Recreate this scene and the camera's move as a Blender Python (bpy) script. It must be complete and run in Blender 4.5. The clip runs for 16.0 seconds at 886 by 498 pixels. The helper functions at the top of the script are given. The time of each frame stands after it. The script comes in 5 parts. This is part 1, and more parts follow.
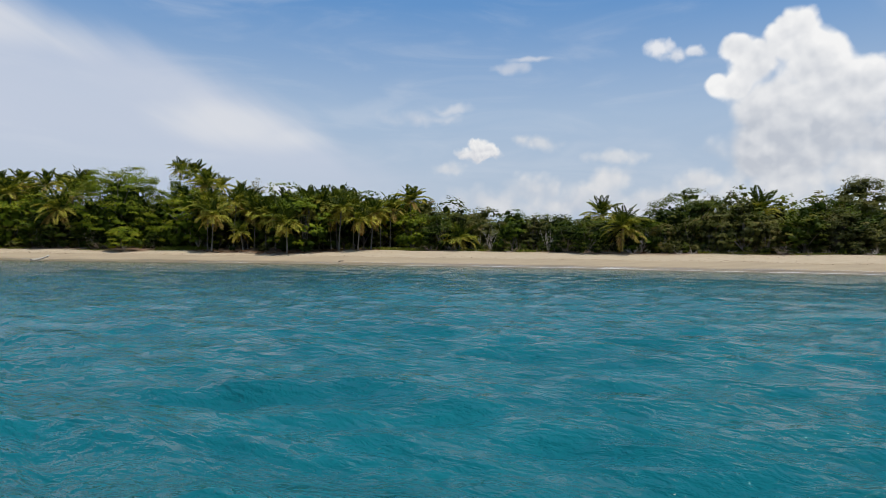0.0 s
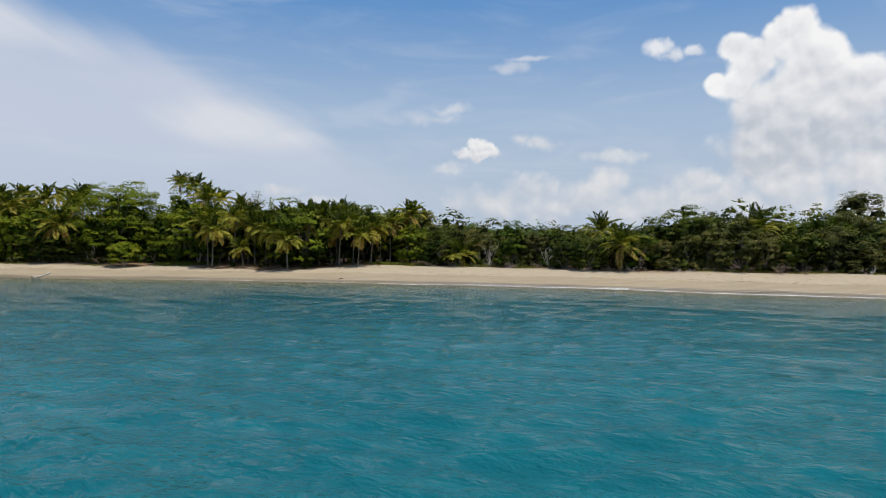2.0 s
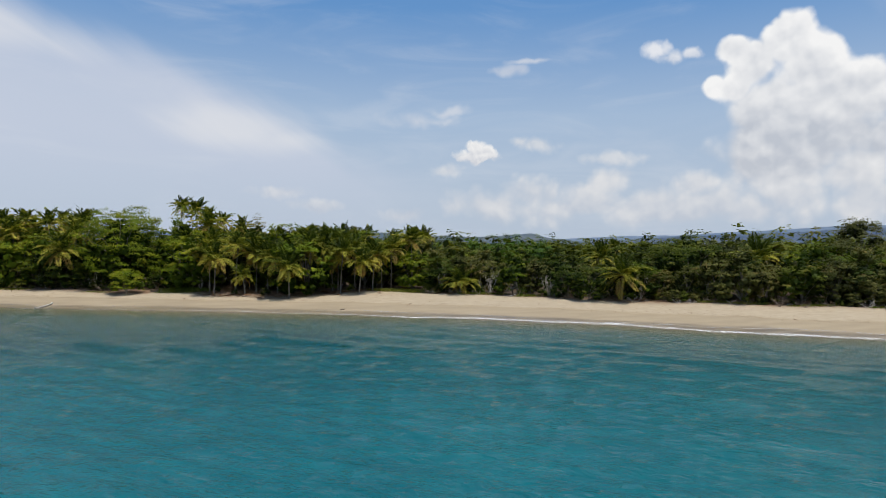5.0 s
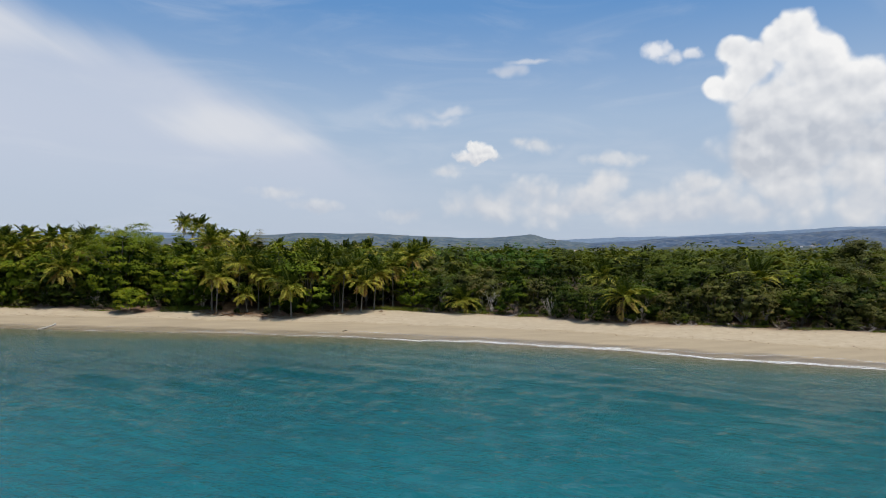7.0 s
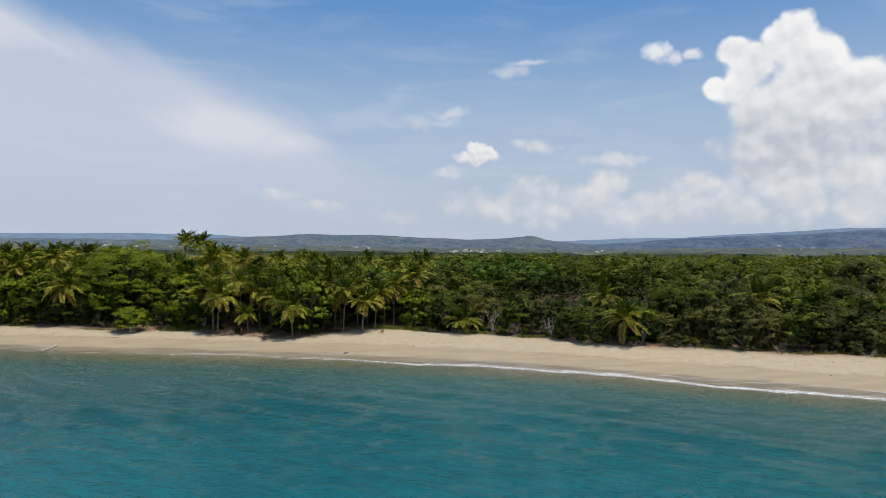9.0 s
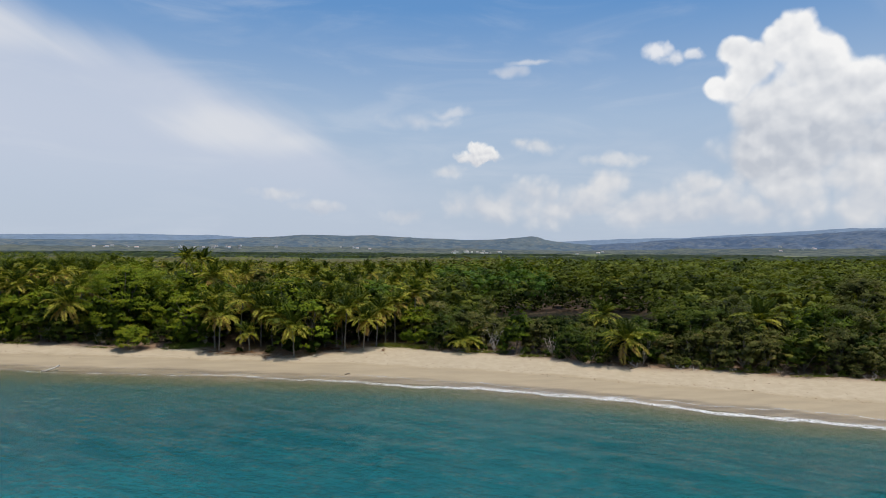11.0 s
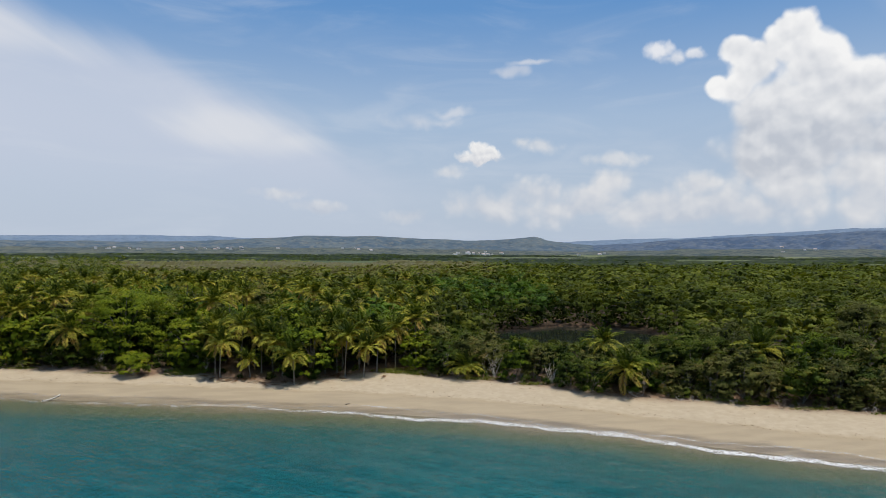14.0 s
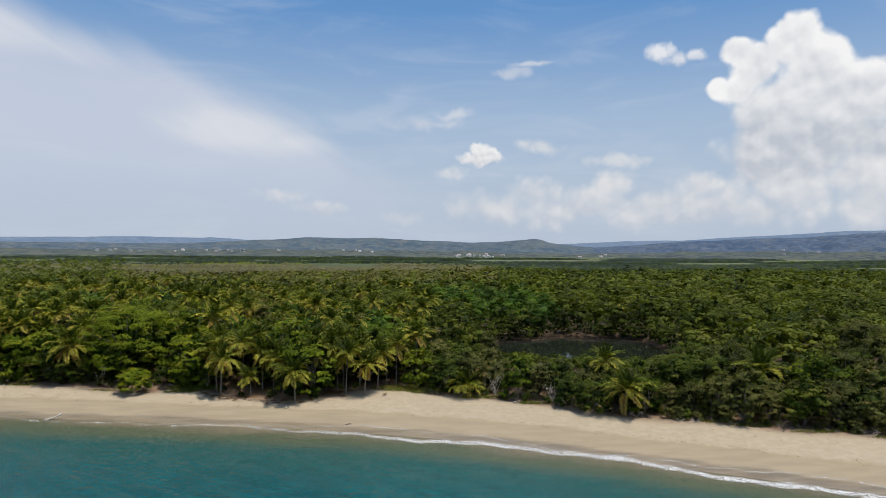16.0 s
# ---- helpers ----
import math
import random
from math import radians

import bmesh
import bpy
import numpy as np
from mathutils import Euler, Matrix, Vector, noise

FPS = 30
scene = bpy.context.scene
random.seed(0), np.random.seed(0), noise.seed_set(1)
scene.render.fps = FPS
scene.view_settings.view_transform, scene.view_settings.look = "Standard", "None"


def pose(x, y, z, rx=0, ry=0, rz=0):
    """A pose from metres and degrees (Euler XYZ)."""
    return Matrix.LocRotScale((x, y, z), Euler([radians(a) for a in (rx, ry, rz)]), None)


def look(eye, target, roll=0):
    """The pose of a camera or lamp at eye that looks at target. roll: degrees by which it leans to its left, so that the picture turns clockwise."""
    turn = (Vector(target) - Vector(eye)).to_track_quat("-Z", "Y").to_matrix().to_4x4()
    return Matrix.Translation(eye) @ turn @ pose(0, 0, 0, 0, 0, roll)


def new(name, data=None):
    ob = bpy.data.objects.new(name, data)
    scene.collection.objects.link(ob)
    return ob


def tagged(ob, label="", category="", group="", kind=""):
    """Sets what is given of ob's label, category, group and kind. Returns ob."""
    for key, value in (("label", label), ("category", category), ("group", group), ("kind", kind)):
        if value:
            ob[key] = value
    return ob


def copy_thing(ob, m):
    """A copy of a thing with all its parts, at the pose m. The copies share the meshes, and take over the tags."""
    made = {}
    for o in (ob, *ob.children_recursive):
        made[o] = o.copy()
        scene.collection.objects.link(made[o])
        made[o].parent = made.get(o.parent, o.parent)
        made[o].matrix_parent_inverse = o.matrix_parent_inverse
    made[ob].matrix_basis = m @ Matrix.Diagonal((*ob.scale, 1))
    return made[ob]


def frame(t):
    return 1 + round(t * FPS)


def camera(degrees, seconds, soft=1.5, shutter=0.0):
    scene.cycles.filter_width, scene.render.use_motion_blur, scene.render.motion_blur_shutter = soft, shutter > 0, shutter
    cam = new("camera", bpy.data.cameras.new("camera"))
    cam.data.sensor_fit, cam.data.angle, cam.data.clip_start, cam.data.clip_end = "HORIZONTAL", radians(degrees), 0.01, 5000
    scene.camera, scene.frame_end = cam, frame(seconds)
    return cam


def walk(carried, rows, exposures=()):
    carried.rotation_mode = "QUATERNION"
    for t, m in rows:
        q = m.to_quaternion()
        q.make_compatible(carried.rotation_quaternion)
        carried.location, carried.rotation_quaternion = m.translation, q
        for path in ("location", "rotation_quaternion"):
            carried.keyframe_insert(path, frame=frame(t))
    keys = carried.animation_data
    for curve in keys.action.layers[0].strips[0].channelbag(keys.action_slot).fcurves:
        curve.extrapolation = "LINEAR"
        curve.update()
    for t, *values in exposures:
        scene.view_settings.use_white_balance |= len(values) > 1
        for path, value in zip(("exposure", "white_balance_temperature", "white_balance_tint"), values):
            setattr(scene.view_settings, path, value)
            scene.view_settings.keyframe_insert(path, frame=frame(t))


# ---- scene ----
cam = camera(68.7, 16.0, 0.75)
# seconds, x, y, z, yaw, pitch, roll
ROWS = [
    (0.0, 0.84, 2.01, 2.75, -0.188, 0.004, -0.540),
    (0.5, 0.82, 1.89, 3.53, -0.203, 0.048, -0.522),
    (1.0, 0.78, 1.79, 4.34, -0.217, 0.083, -0.503),
    (1.5, 0.75, 1.71, 5.20, -0.231, 0.074, -0.485),
    (2.0, 0.70, 1.60, 5.87, -0.266, -0.030, -0.466),
    (2.5, 0.65, 1.47, 6.72, -0.304, -0.034, -0.446),
    (3.0, 0.57, 1.37, 7.49, -0.333, -0.003, -0.425),
    (3.5, 0.51, 1.30, 8.27, -0.344, 0.052, -0.409),
    (4.0, 0.46, 1.23, 9.08, -0.345, 0.108, -0.402),
    (6.5, 0.01, 0.62, 13.63, -0.333, 0.223, -0.404),
    (7.0, -0.03, 0.54, 14.56, -0.334, 0.226, -0.403),
    (7.5, -0.09, 0.49, 15.50, -0.328, 0.237, -0.403),
    (8.0, -0.13, 0.46, 16.43, -0.334, 0.278, -0.407),
    (8.5, -0.18, 0.44, 17.39, -0.330, 0.292, -0.409),
    (9.0, -0.21, 0.44, 18.32, -0.309, 0.301, -0.406),
    (11.5, -0.28, 0.24, 23.01, -0.209, 0.289, -0.360),
    (12.0, -0.21, 0.25, 23.96, -0.183, 0.265, -0.345),
    (12.5, -0.15, 0.27, 24.86, -0.168, 0.266, -0.326),
    (13.0, -0.11, 0.26, 25.71, -0.157, 0.289, -0.307),
    (13.5, -0.07, 0.20, 26.57, -0.139, 0.302, -0.292),
    (14.0, -0.00, 0.12, 27.42, -0.094, 0.278, -0.284),
    (14.5, -0.03, 0.07, 28.24, -0.068, 0.278, -0.281),
    (15.0, -0.07, 0.05, 29.08, -0.052, 0.307, -0.291),
    (15.5, -0.04, 0.02, 29.90, -0.021, 0.347, -0.315),
    (16.0, 0.00, -0.00, 30.75, -0.000, 0.400, -0.350),
]
walk(cam, [(t, pose(x, y, z, 90 + pitch, roll, yaw)) for t, x, y, z, yaw, pitch, roll in ROWS])

# ---------------------------------------------------------------- world, sun
SUN_EL, SUN_AZ = 72.0, 116.0      # degrees above the horizon, degrees from +y towards +x
EXPOSURE = 0.0
scene.view_settings.exposure = EXPOSURE


class Nodes:
    """Short hand for node trees."""

    def __init__(self, tree):
        self.t = tree
        tree.nodes.clear()

    def add(self, kind, **settings):
        n = self.t.nodes.new(kind)
        for k, v in settings.items():
            setattr(n, k, v)
        return n

    def put(self, socket, value):
        if isinstance(value, bpy.types.NodeSocket):
            self.t.links.new(value, socket)
        elif value is not None:
            socket.default_value = value

    def m(self, op, a, b=None, c=None, clamp=False):
        n = self.add("ShaderNodeMath", operation=op, use_clamp=clamp)
        for s, v in zip(n.inputs, (a, b, c)):
            self.put(s, v)
        return n.outputs[0]

    def v(self, op, a, b=None):
        n = self.add("ShaderNodeVectorMath", operation=op)
        self.put(n.inputs[0], a)
        if op == "SCALE":
            self.put(n.inputs["Scale"], b)
        else:
            self.put(n.inputs[1], b)
        return n.outputs["Value"] if op in ("LENGTH", "DOT_PRODUCT") else n.outputs[0]

    def xyz(self, x, y, z):
        n = self.add("ShaderNodeCombineXYZ")
        for s, v in zip(n.inputs, (x, y, z)):
            self.put(s, v)
        return n.outputs[0]

    def noise(self, vec, scale, detail=4.0, rough=0.55, lac=2.0, dist=0.0):
        n = self.add("ShaderNodeTexNoise")
        self.put(n.inputs["Vector"], vec)
        for k, v in (("Scale", scale), ("Detail", detail), ("Roughness", rough), ("Lacunarity", lac), ("Distortion", dist)):
            self.put(n.inputs[k], v)
        return n.outputs["Fac"]

    def step(self, x, lo, hi, a=0.0, b=1.0, smooth=True):
        n = self.add("ShaderNodeMapRange", interpolation_type="SMOOTHSTEP" if smooth else "LINEAR")
        for s, v in zip(n.inputs, (x, lo, hi, a, b)):
            self.put(s, v)
        return n.outputs[0]

    def mix(self, f, a, b, blend="MIX"):
        n = self.add("ShaderNodeMix", data_type="RGBA", blend_type=blend)
        self.put(n.inputs[0], f)
        for s, v in ((n.inputs[6], a), (n.inputs[7], b)):
            self.put(s, (*v, 1.0) if isinstance(v, tuple) and len(v) == 3 else v)
        return n.outputs[2]

    def ramp(self, f, *stops):
        n = self.add("ShaderNodeValToRGB")
        e = n.color_ramp.elements
        while len(e) < len(stops):
            e.new(0.5)
        for el, (p, c) in zip(e, stops):
            el.position, el.color = p, (*c, 1.0)
        self.put(n.inputs[0], f)
        return n.outputs[0]


def build_world():
    w = bpy.data.worlds.new("tropical_sky")
    scene.world = w
    w.use_nodes = True
    n = Nodes(w.node_tree)
    sky = n.add("ShaderNodeTexSky", sky_type="NISHITA", sun_disc=False, sun_elevation=radians(SUN_EL), sun_rotation=radians(SUN_AZ), air_density=1.0, dust_density=0.6, ozone_density=1.6)
    way = n.add("ShaderNodeTexCoord").outputs["Generated"]
    sep = n.add("ShaderNodeSeparateXYZ")
    n.put(sep.inputs[0], way)
    az = n.m("ARCTAN2", sep.outputs[0], sep.outputs[1])
    el = n.m("ARCSINE", sep.outputs[2])
    base = n.mix(0.72, n.v("SCALE", sky.outputs[0], SKY), n.ramp(el, (0.0, (0.46, 0.54, 0.665)), (0.10, (0.46, 0.56, 0.705)), (0.20, (0.415, 0.55, 0.74)), (0.36, (0.125, 0.32, 0.66)), (1.0, (0.04, 0.15, 0.42))))
    # milky haze towards the horizon
    haze = n.m("MULTIPLY", n.m("POWER", n.step(el, 0.30, 0.0, smooth=False), 2.2), 0.85)
    col = n.mix(haze, base, (0.465, 0.545, 0.675))

    def blobs(rows, vec):
        """How deep a direction lies inside the nearest of some puffs: 1 at a middle, 0 at a rim."""
        best = None
        for a, e, ra, re in rows:
            d = n.v("MULTIPLY", n.v("SUBTRACT", vec, (a, e, 0)), (1 / ra, 1 / re, 0))
            r = n.m("SUBTRACT", 1.0, n.v("LENGTH", d))
            best = r if best is None else n.m("SMOOTH_MAX", best, r, 0.25)
        return best

    p = n.xyz(az, el, 0.0)
    # thin high veil, thick towards -x, ending along a slanting edge
    streak = n.noise(n.v("MULTIPLY", n.xyz(n.m("ADD", az, n.m("MULTIPLY", el, 0.7)), n.m("ADD", el, n.m("MULTIPLY", az, 0.45)), 0.0), (2.6, 6.0, 1.0)), 1.6, 6.0, 0.52, 2.1, 0.4)
    brow = n.ramp(n.step(az, -0.8, 0.2, smooth=False), (0.0, (0.37,) * 3), (0.20, (0.318,) * 3), (0.256, (0.289,) * 3), (0.364, (0.276,) * 3), (0.44, (0.254,) * 3), (0.517, (0.232,) * 3), (0.59, (0.20,) * 3), (0.66, (0.145,) * 3), (0.90, (0.09,) * 3))
    edge = n.m("SUBTRACT", brow, el)
    edge = n.m("ADD", edge, n.m("MULTIPLY", n.m("SUBTRACT", streak, 0.5), 0.07))
    veil = n.m("MULTIPLY", n.step(edge, -0.022, 0.045), n.step(az, 0.10, -0.20))
    veil = n.m("MULTIPLY", veil, n.step(el, 0.02, 0.17, 0.25, 1.0))
    veil = n.m("MULTIPLY", veil, n.m("ADD", 0.72, n.m("MULTIPLY", streak, 0.26)), clamp=True)
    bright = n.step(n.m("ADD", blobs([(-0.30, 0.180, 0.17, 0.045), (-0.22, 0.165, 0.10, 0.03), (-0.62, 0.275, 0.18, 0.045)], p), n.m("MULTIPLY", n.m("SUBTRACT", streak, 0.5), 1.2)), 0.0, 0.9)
    col = n.mix(n.m("MULTIPLY", veil, 0.9), col, n.mix(bright, (0.575, 0.62, 0.73), (0.75, 0.755, 0.79)))
    # faint wisps all round
    wisp = n.noise(n.v("MULTIPLY", way, (2.0, 2.0, 9.0)), 2.2, 6.0, 0.55, 2.0, 0.7)
    col = n.mix(n.m("MULTIPLY", n.step(wisp, 0.46, 0.78), 0.24), col, (0.66, 0.70, 0.77))

    def cumulus(col, rows, size, ragged, soft, cover, lit, shade, base_el, top_el, warp=0.006, fade=0.0):
        """Heaped cloud inside the given puffs: billows by cell noise, lit from above; fade softens the foot."""
        wob = n.add("ShaderNodeTexNoise")
        n.put(wob.inputs["Vector"], way)
        n.put(wob.inputs["Scale"], size * 0.7)
        n.put(wob.inputs["Detail"], 3.0)
        q = n.v("ADD", p, n.v("SCALE", n.v("SUBTRACT", wob.outputs["Color"], (0.5, 0.5, 0.5)), warp * 4))

        def puff(vec):
            total = None
            for k, w in ((1.0, 0.60), (2.3, 0.28), (5.2, 0.10)):
                bill = n.add("ShaderNodeTexVoronoi", feature="SMOOTH_F1")
                n.put(bill.inputs["Vector"], vec)
                n.put(bill.inputs["Scale"], size * k)
                n.put(bill.inputs["Smoothness"], 0.25)
                one = n.m("MULTIPLY", n.m("SUBTRACT", 0.62, bill.outputs["Distance"]), w)
                total = one if total is None else n.m("ADD", total, one)
            return n.m("ADD", total, n.m("MULTIPLY", n.m("SUBTRACT", n.noise(vec, size * 0.6, 6.0, 0.55), 0.5), 0.55))

        here = puff(q)
        up = puff(n.v("ADD", q, (0.10 / size, 0.26 / size, 0.0)))
        high = n.step(el, base_el, top_el)
        depth = n.m("ADD", blobs(rows, q), n.m("MULTIPLY", n.m("SUBTRACT", here, 0.04), ragged))
        alpha = n.m("MULTIPLY", n.step(depth, 0.0, n.m("ADD", soft, n.m("MULTIPLY", n.m("SUBTRACT", 1.0, high), fade))), cover)
        relief = n.m("MULTIPLY", n.m("SUBTRACT", here, up), 1.25)
        slow = n.m("MULTIPLY", n.m("SUBTRACT", n.noise(q, size * 0.30, 3.0, 0.5), 0.5), 1.0)
        rim = n.m("MULTIPLY", n.step(depth, 0.75, 0.0), 0.18)
        f = n.m("ADD", n.m("ADD", n.m("ADD", relief, rim), n.m("MULTIPLY", high, 0.70)), n.m("ADD", slow, 0.14), clamp=True)
        return n.mix(alpha, col, n.mix(f, shade, lit))

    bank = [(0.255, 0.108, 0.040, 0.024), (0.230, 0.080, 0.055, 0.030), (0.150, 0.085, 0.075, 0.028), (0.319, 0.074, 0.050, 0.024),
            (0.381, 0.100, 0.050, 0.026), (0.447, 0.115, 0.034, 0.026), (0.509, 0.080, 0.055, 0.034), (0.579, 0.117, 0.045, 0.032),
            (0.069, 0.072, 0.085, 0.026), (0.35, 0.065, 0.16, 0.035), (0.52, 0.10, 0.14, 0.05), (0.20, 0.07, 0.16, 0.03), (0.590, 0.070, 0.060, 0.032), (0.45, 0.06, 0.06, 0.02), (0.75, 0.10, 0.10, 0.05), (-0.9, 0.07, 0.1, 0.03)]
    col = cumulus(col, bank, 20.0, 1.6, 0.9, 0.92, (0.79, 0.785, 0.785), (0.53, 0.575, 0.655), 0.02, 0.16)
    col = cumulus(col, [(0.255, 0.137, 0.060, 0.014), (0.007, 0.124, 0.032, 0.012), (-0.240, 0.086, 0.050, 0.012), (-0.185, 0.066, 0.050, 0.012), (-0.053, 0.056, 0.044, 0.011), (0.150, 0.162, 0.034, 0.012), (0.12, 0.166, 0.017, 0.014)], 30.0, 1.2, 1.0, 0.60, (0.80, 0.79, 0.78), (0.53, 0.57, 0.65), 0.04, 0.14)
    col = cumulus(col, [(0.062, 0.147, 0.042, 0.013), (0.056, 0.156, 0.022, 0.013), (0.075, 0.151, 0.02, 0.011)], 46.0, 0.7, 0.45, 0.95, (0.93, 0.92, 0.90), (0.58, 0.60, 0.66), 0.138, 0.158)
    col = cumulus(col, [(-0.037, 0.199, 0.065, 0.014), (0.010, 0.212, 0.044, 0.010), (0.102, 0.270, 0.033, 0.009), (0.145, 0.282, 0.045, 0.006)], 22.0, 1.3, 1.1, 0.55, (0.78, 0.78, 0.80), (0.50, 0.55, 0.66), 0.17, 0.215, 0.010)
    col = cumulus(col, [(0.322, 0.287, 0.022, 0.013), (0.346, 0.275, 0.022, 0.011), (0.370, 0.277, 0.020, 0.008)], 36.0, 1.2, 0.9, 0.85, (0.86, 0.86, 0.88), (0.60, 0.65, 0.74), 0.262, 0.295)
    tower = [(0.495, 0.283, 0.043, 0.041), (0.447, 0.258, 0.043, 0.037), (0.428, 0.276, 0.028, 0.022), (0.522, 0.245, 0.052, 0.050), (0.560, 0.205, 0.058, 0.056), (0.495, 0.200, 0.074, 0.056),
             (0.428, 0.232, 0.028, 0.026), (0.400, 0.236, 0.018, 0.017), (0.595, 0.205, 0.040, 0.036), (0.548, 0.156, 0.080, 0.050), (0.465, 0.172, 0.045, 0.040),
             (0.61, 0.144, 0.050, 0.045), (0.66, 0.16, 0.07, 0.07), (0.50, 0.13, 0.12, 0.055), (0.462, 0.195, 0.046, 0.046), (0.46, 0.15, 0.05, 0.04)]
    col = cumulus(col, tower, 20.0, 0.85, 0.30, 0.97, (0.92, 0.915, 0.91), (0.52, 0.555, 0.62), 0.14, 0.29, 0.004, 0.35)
    # below the horizon, the sea's own tone
    col = n.mix(n.step(el, -0.005, -0.05), col, (0.02, 0.15, 0.18))
    bg = n.add("ShaderNodeBackground")
    n.put(bg.inputs[0], col)
    bg.inputs[1].default_value = 1.0
    out = n.add("ShaderNodeOutputWorld")
    n.put(out.inputs[0], bg.outputs[0])


SKY = 0.085
build_world()
sun = new("sun", bpy.data.lights.new("sun", "SUN"))
sun.data.energy, sun.data.angle, sun.data.color = 4.2, radians(0.53), (1.0, 0.955, 0.88)
_e, _a = radians(SUN_EL), radians(SUN_AZ)
SUN_WAY = Vector((math.sin(_a) * math.cos(_e), math.cos(_a) * math.cos(_e), math.sin(_e)))
sun.matrix_world = look(SUN_WAY * 300, (0, 0, 0))


# ---------------------------------------------------------------- materials
def material(name):
    m = bpy.data.materials.new(name)
    m.use_nodes = True
    n = Nodes(m.node_tree)
    out = n.add("ShaderNodeOutputMaterial")
    return m, n, out


def surface(n, out, colour, rough=0.7, spec=0.3, bump=None, strength=0.3, dist=0.05, ior=1.45):
    b = n.add("ShaderNodeBsdfPrincipled")
    n.put(b.inputs["Base Color"], (*colour, 1.0) if isinstance(colour, tuple) else colour)
    n.put(b.inputs["Roughness"], rough)
    n.put(b.inputs["Specular IOR Level"], spec)
    n.put(b.inputs["IOR"], ior)
    if bump is not None:
        bp = n.add("ShaderNodeBump")
        n.put(bp.inputs["Height"], bump)
        n.put(bp.inputs["Strength"], strength)
        n.put(bp.inputs["Distance"], dist)
        n.put(b.inputs["Normal"], bp.outputs[0])
    n.put(out.inputs[0], b.outputs[0])
    return b


def attr(n, name):
    return n.add("ShaderNodeAttribute", attribute_name=name).outputs["Fac"]


def place(n):
    return n.add("ShaderNodeNewGeometry").outputs["Position"]


def leaf_material(name, *stops, through_light=0.24, spread=0.35, rough=0.5, fleck=0.2):
    """Leaves: colour along the given stops by each clump's own tint, each tree's chance and a slow drift over the land."""
    m, n, out = material(name)
    rnd = n.add("ShaderNodeObjectInfo").outputs["Random"]
    isl = n.add("ShaderNodeNewGeometry").outputs["Random Per Island"]
    drift = n.noise(place(n), 0.035, 3.0)
    f = n.m("ADD", attr(n, "tint"), n.m("MULTIPLY", n.m("SUBTRACT", rnd, 0.5), spread))
    f = n.m("ADD", f, n.m("MULTIPLY", n.m("SUBTRACT", isl, 0.5), fleck))
    f = n.m("ADD", f, n.m("MULTIPLY", n.m("SUBTRACT", drift, 0.5), 0.5), clamp=True)
    col = n.ramp(f, *stops)
    b = n.add("ShaderNodeBsdfPrincipled")
    n.put(b.inputs["Base Color"], col)
    n.put(b.inputs["Roughness"], rough)
    n.put(b.inputs["Specular IOR Level"], 0.05)
    tr = n.add("ShaderNodeBsdfTranslucent")
    n.put(tr.inputs[0], n.mix(1.0, col, (1.25, 1.2, 0.55), "MULTIPLY"))
    mx = n.add("ShaderNodeMixShader")
    n.put(mx.inputs[0], through_light)
    n.put(mx.inputs[1], b.outputs[0])
    n.put(mx.inputs[2], tr.outputs[0])
    n.put(out.inputs[0], mx.outputs[0])
    return m


LEAF_BRIGHT = leaf_material("bright_leaf", (0.0, (0.020, 0.036, 0.004)), (0.40, (0.085, 0.125, 0.008)), (0.75, (0.165, 0.205, 0.012)), (1.0, (0.25, 0.25, 0.02)), spread=0.5)
LEAF_DARK = leaf_material("dark_leaf", (0.0, (0.014, 0.024, 0.005)), (0.45, (0.055, 0.083, 0.010)), (0.80, (0.115, 0.138, 0.017)), (1.0, (0.18, 0.17, 0.028)), spread=0.5)
LEAF_OLIVE = leaf_material("olive_leaf", (0.0, (0.022, 0.027, 0.008)), (0.45, (0.085, 0.094, 0.022)), (0.80, (0.155, 0.150, 0.040)), (1.0, (0.21, 0.155, 0.05)), spread=0.5)
LEAF_PALM = leaf_material("palm_leaf", (0.0, (0.013, 0.022, 0.005)), (0.34, (0.045, 0.066, 0.010)), (0.58, (0.205, 0.225, 0.028)), (0.84, (0.48, 0.425, 0.066)), (1.0, (0.31, 0.185, 0.065)), spread=0.16, rough=0.42, through_light=0.3)
LEAF_FAR = leaf_material("forest_leaf", (0.0, (0.014, 0.021, 0.004)), (0.40, (0.080, 0.103, 0.013)), (0.70, (0.165, 0.180, 0.022)), (1.0, (0.115, 0.102, 0.044)), spread=0.0, fleck=0.12)
LEAF_EMERALD = leaf_material("emerald_leaf", (0.0, (0.011, 0.024, 0.004)), (0.40, (0.052, 0.104, 0.012)), (0.70, (0.105, 0.170, 0.020)), (1.0, (0.165, 0.200, 0.030)), spread=0.0, fleck=0.12)
LEAF_GRASS = leaf_material("beach_grass_blade", (0.0, (0.05, 0.08, 0.012)), (0.5, (0.13, 0.16, 0.02)), (1.0, (0.30, 0.26, 0.08)), through_light=0.25)


def bark_material(name, a, b):
    m, n, out = material(name)
    pos = place(n)
    g = n.noise(n.v("MULTIPLY", pos, (4.0, 4.0, 1.2)), 2.0, 5.0, 0.65)
    ring = n.noise(n.v("MULTIPLY", pos, (0.6, 0.6, 9.0)), 1.0, 2.0)
    col = n.mix(n.step(g, 0.3, 0.7), a, b)
    col = n.mix(n.m("MULTIPLY", n.step(ring, 0.45, 0.7), 0.45), col, tuple(c * 0.5 for c in a))
    surface(n, out, col, 0.85, 0.2, n.m("ADD", g, ring), 0.5, 0.05)
    return m


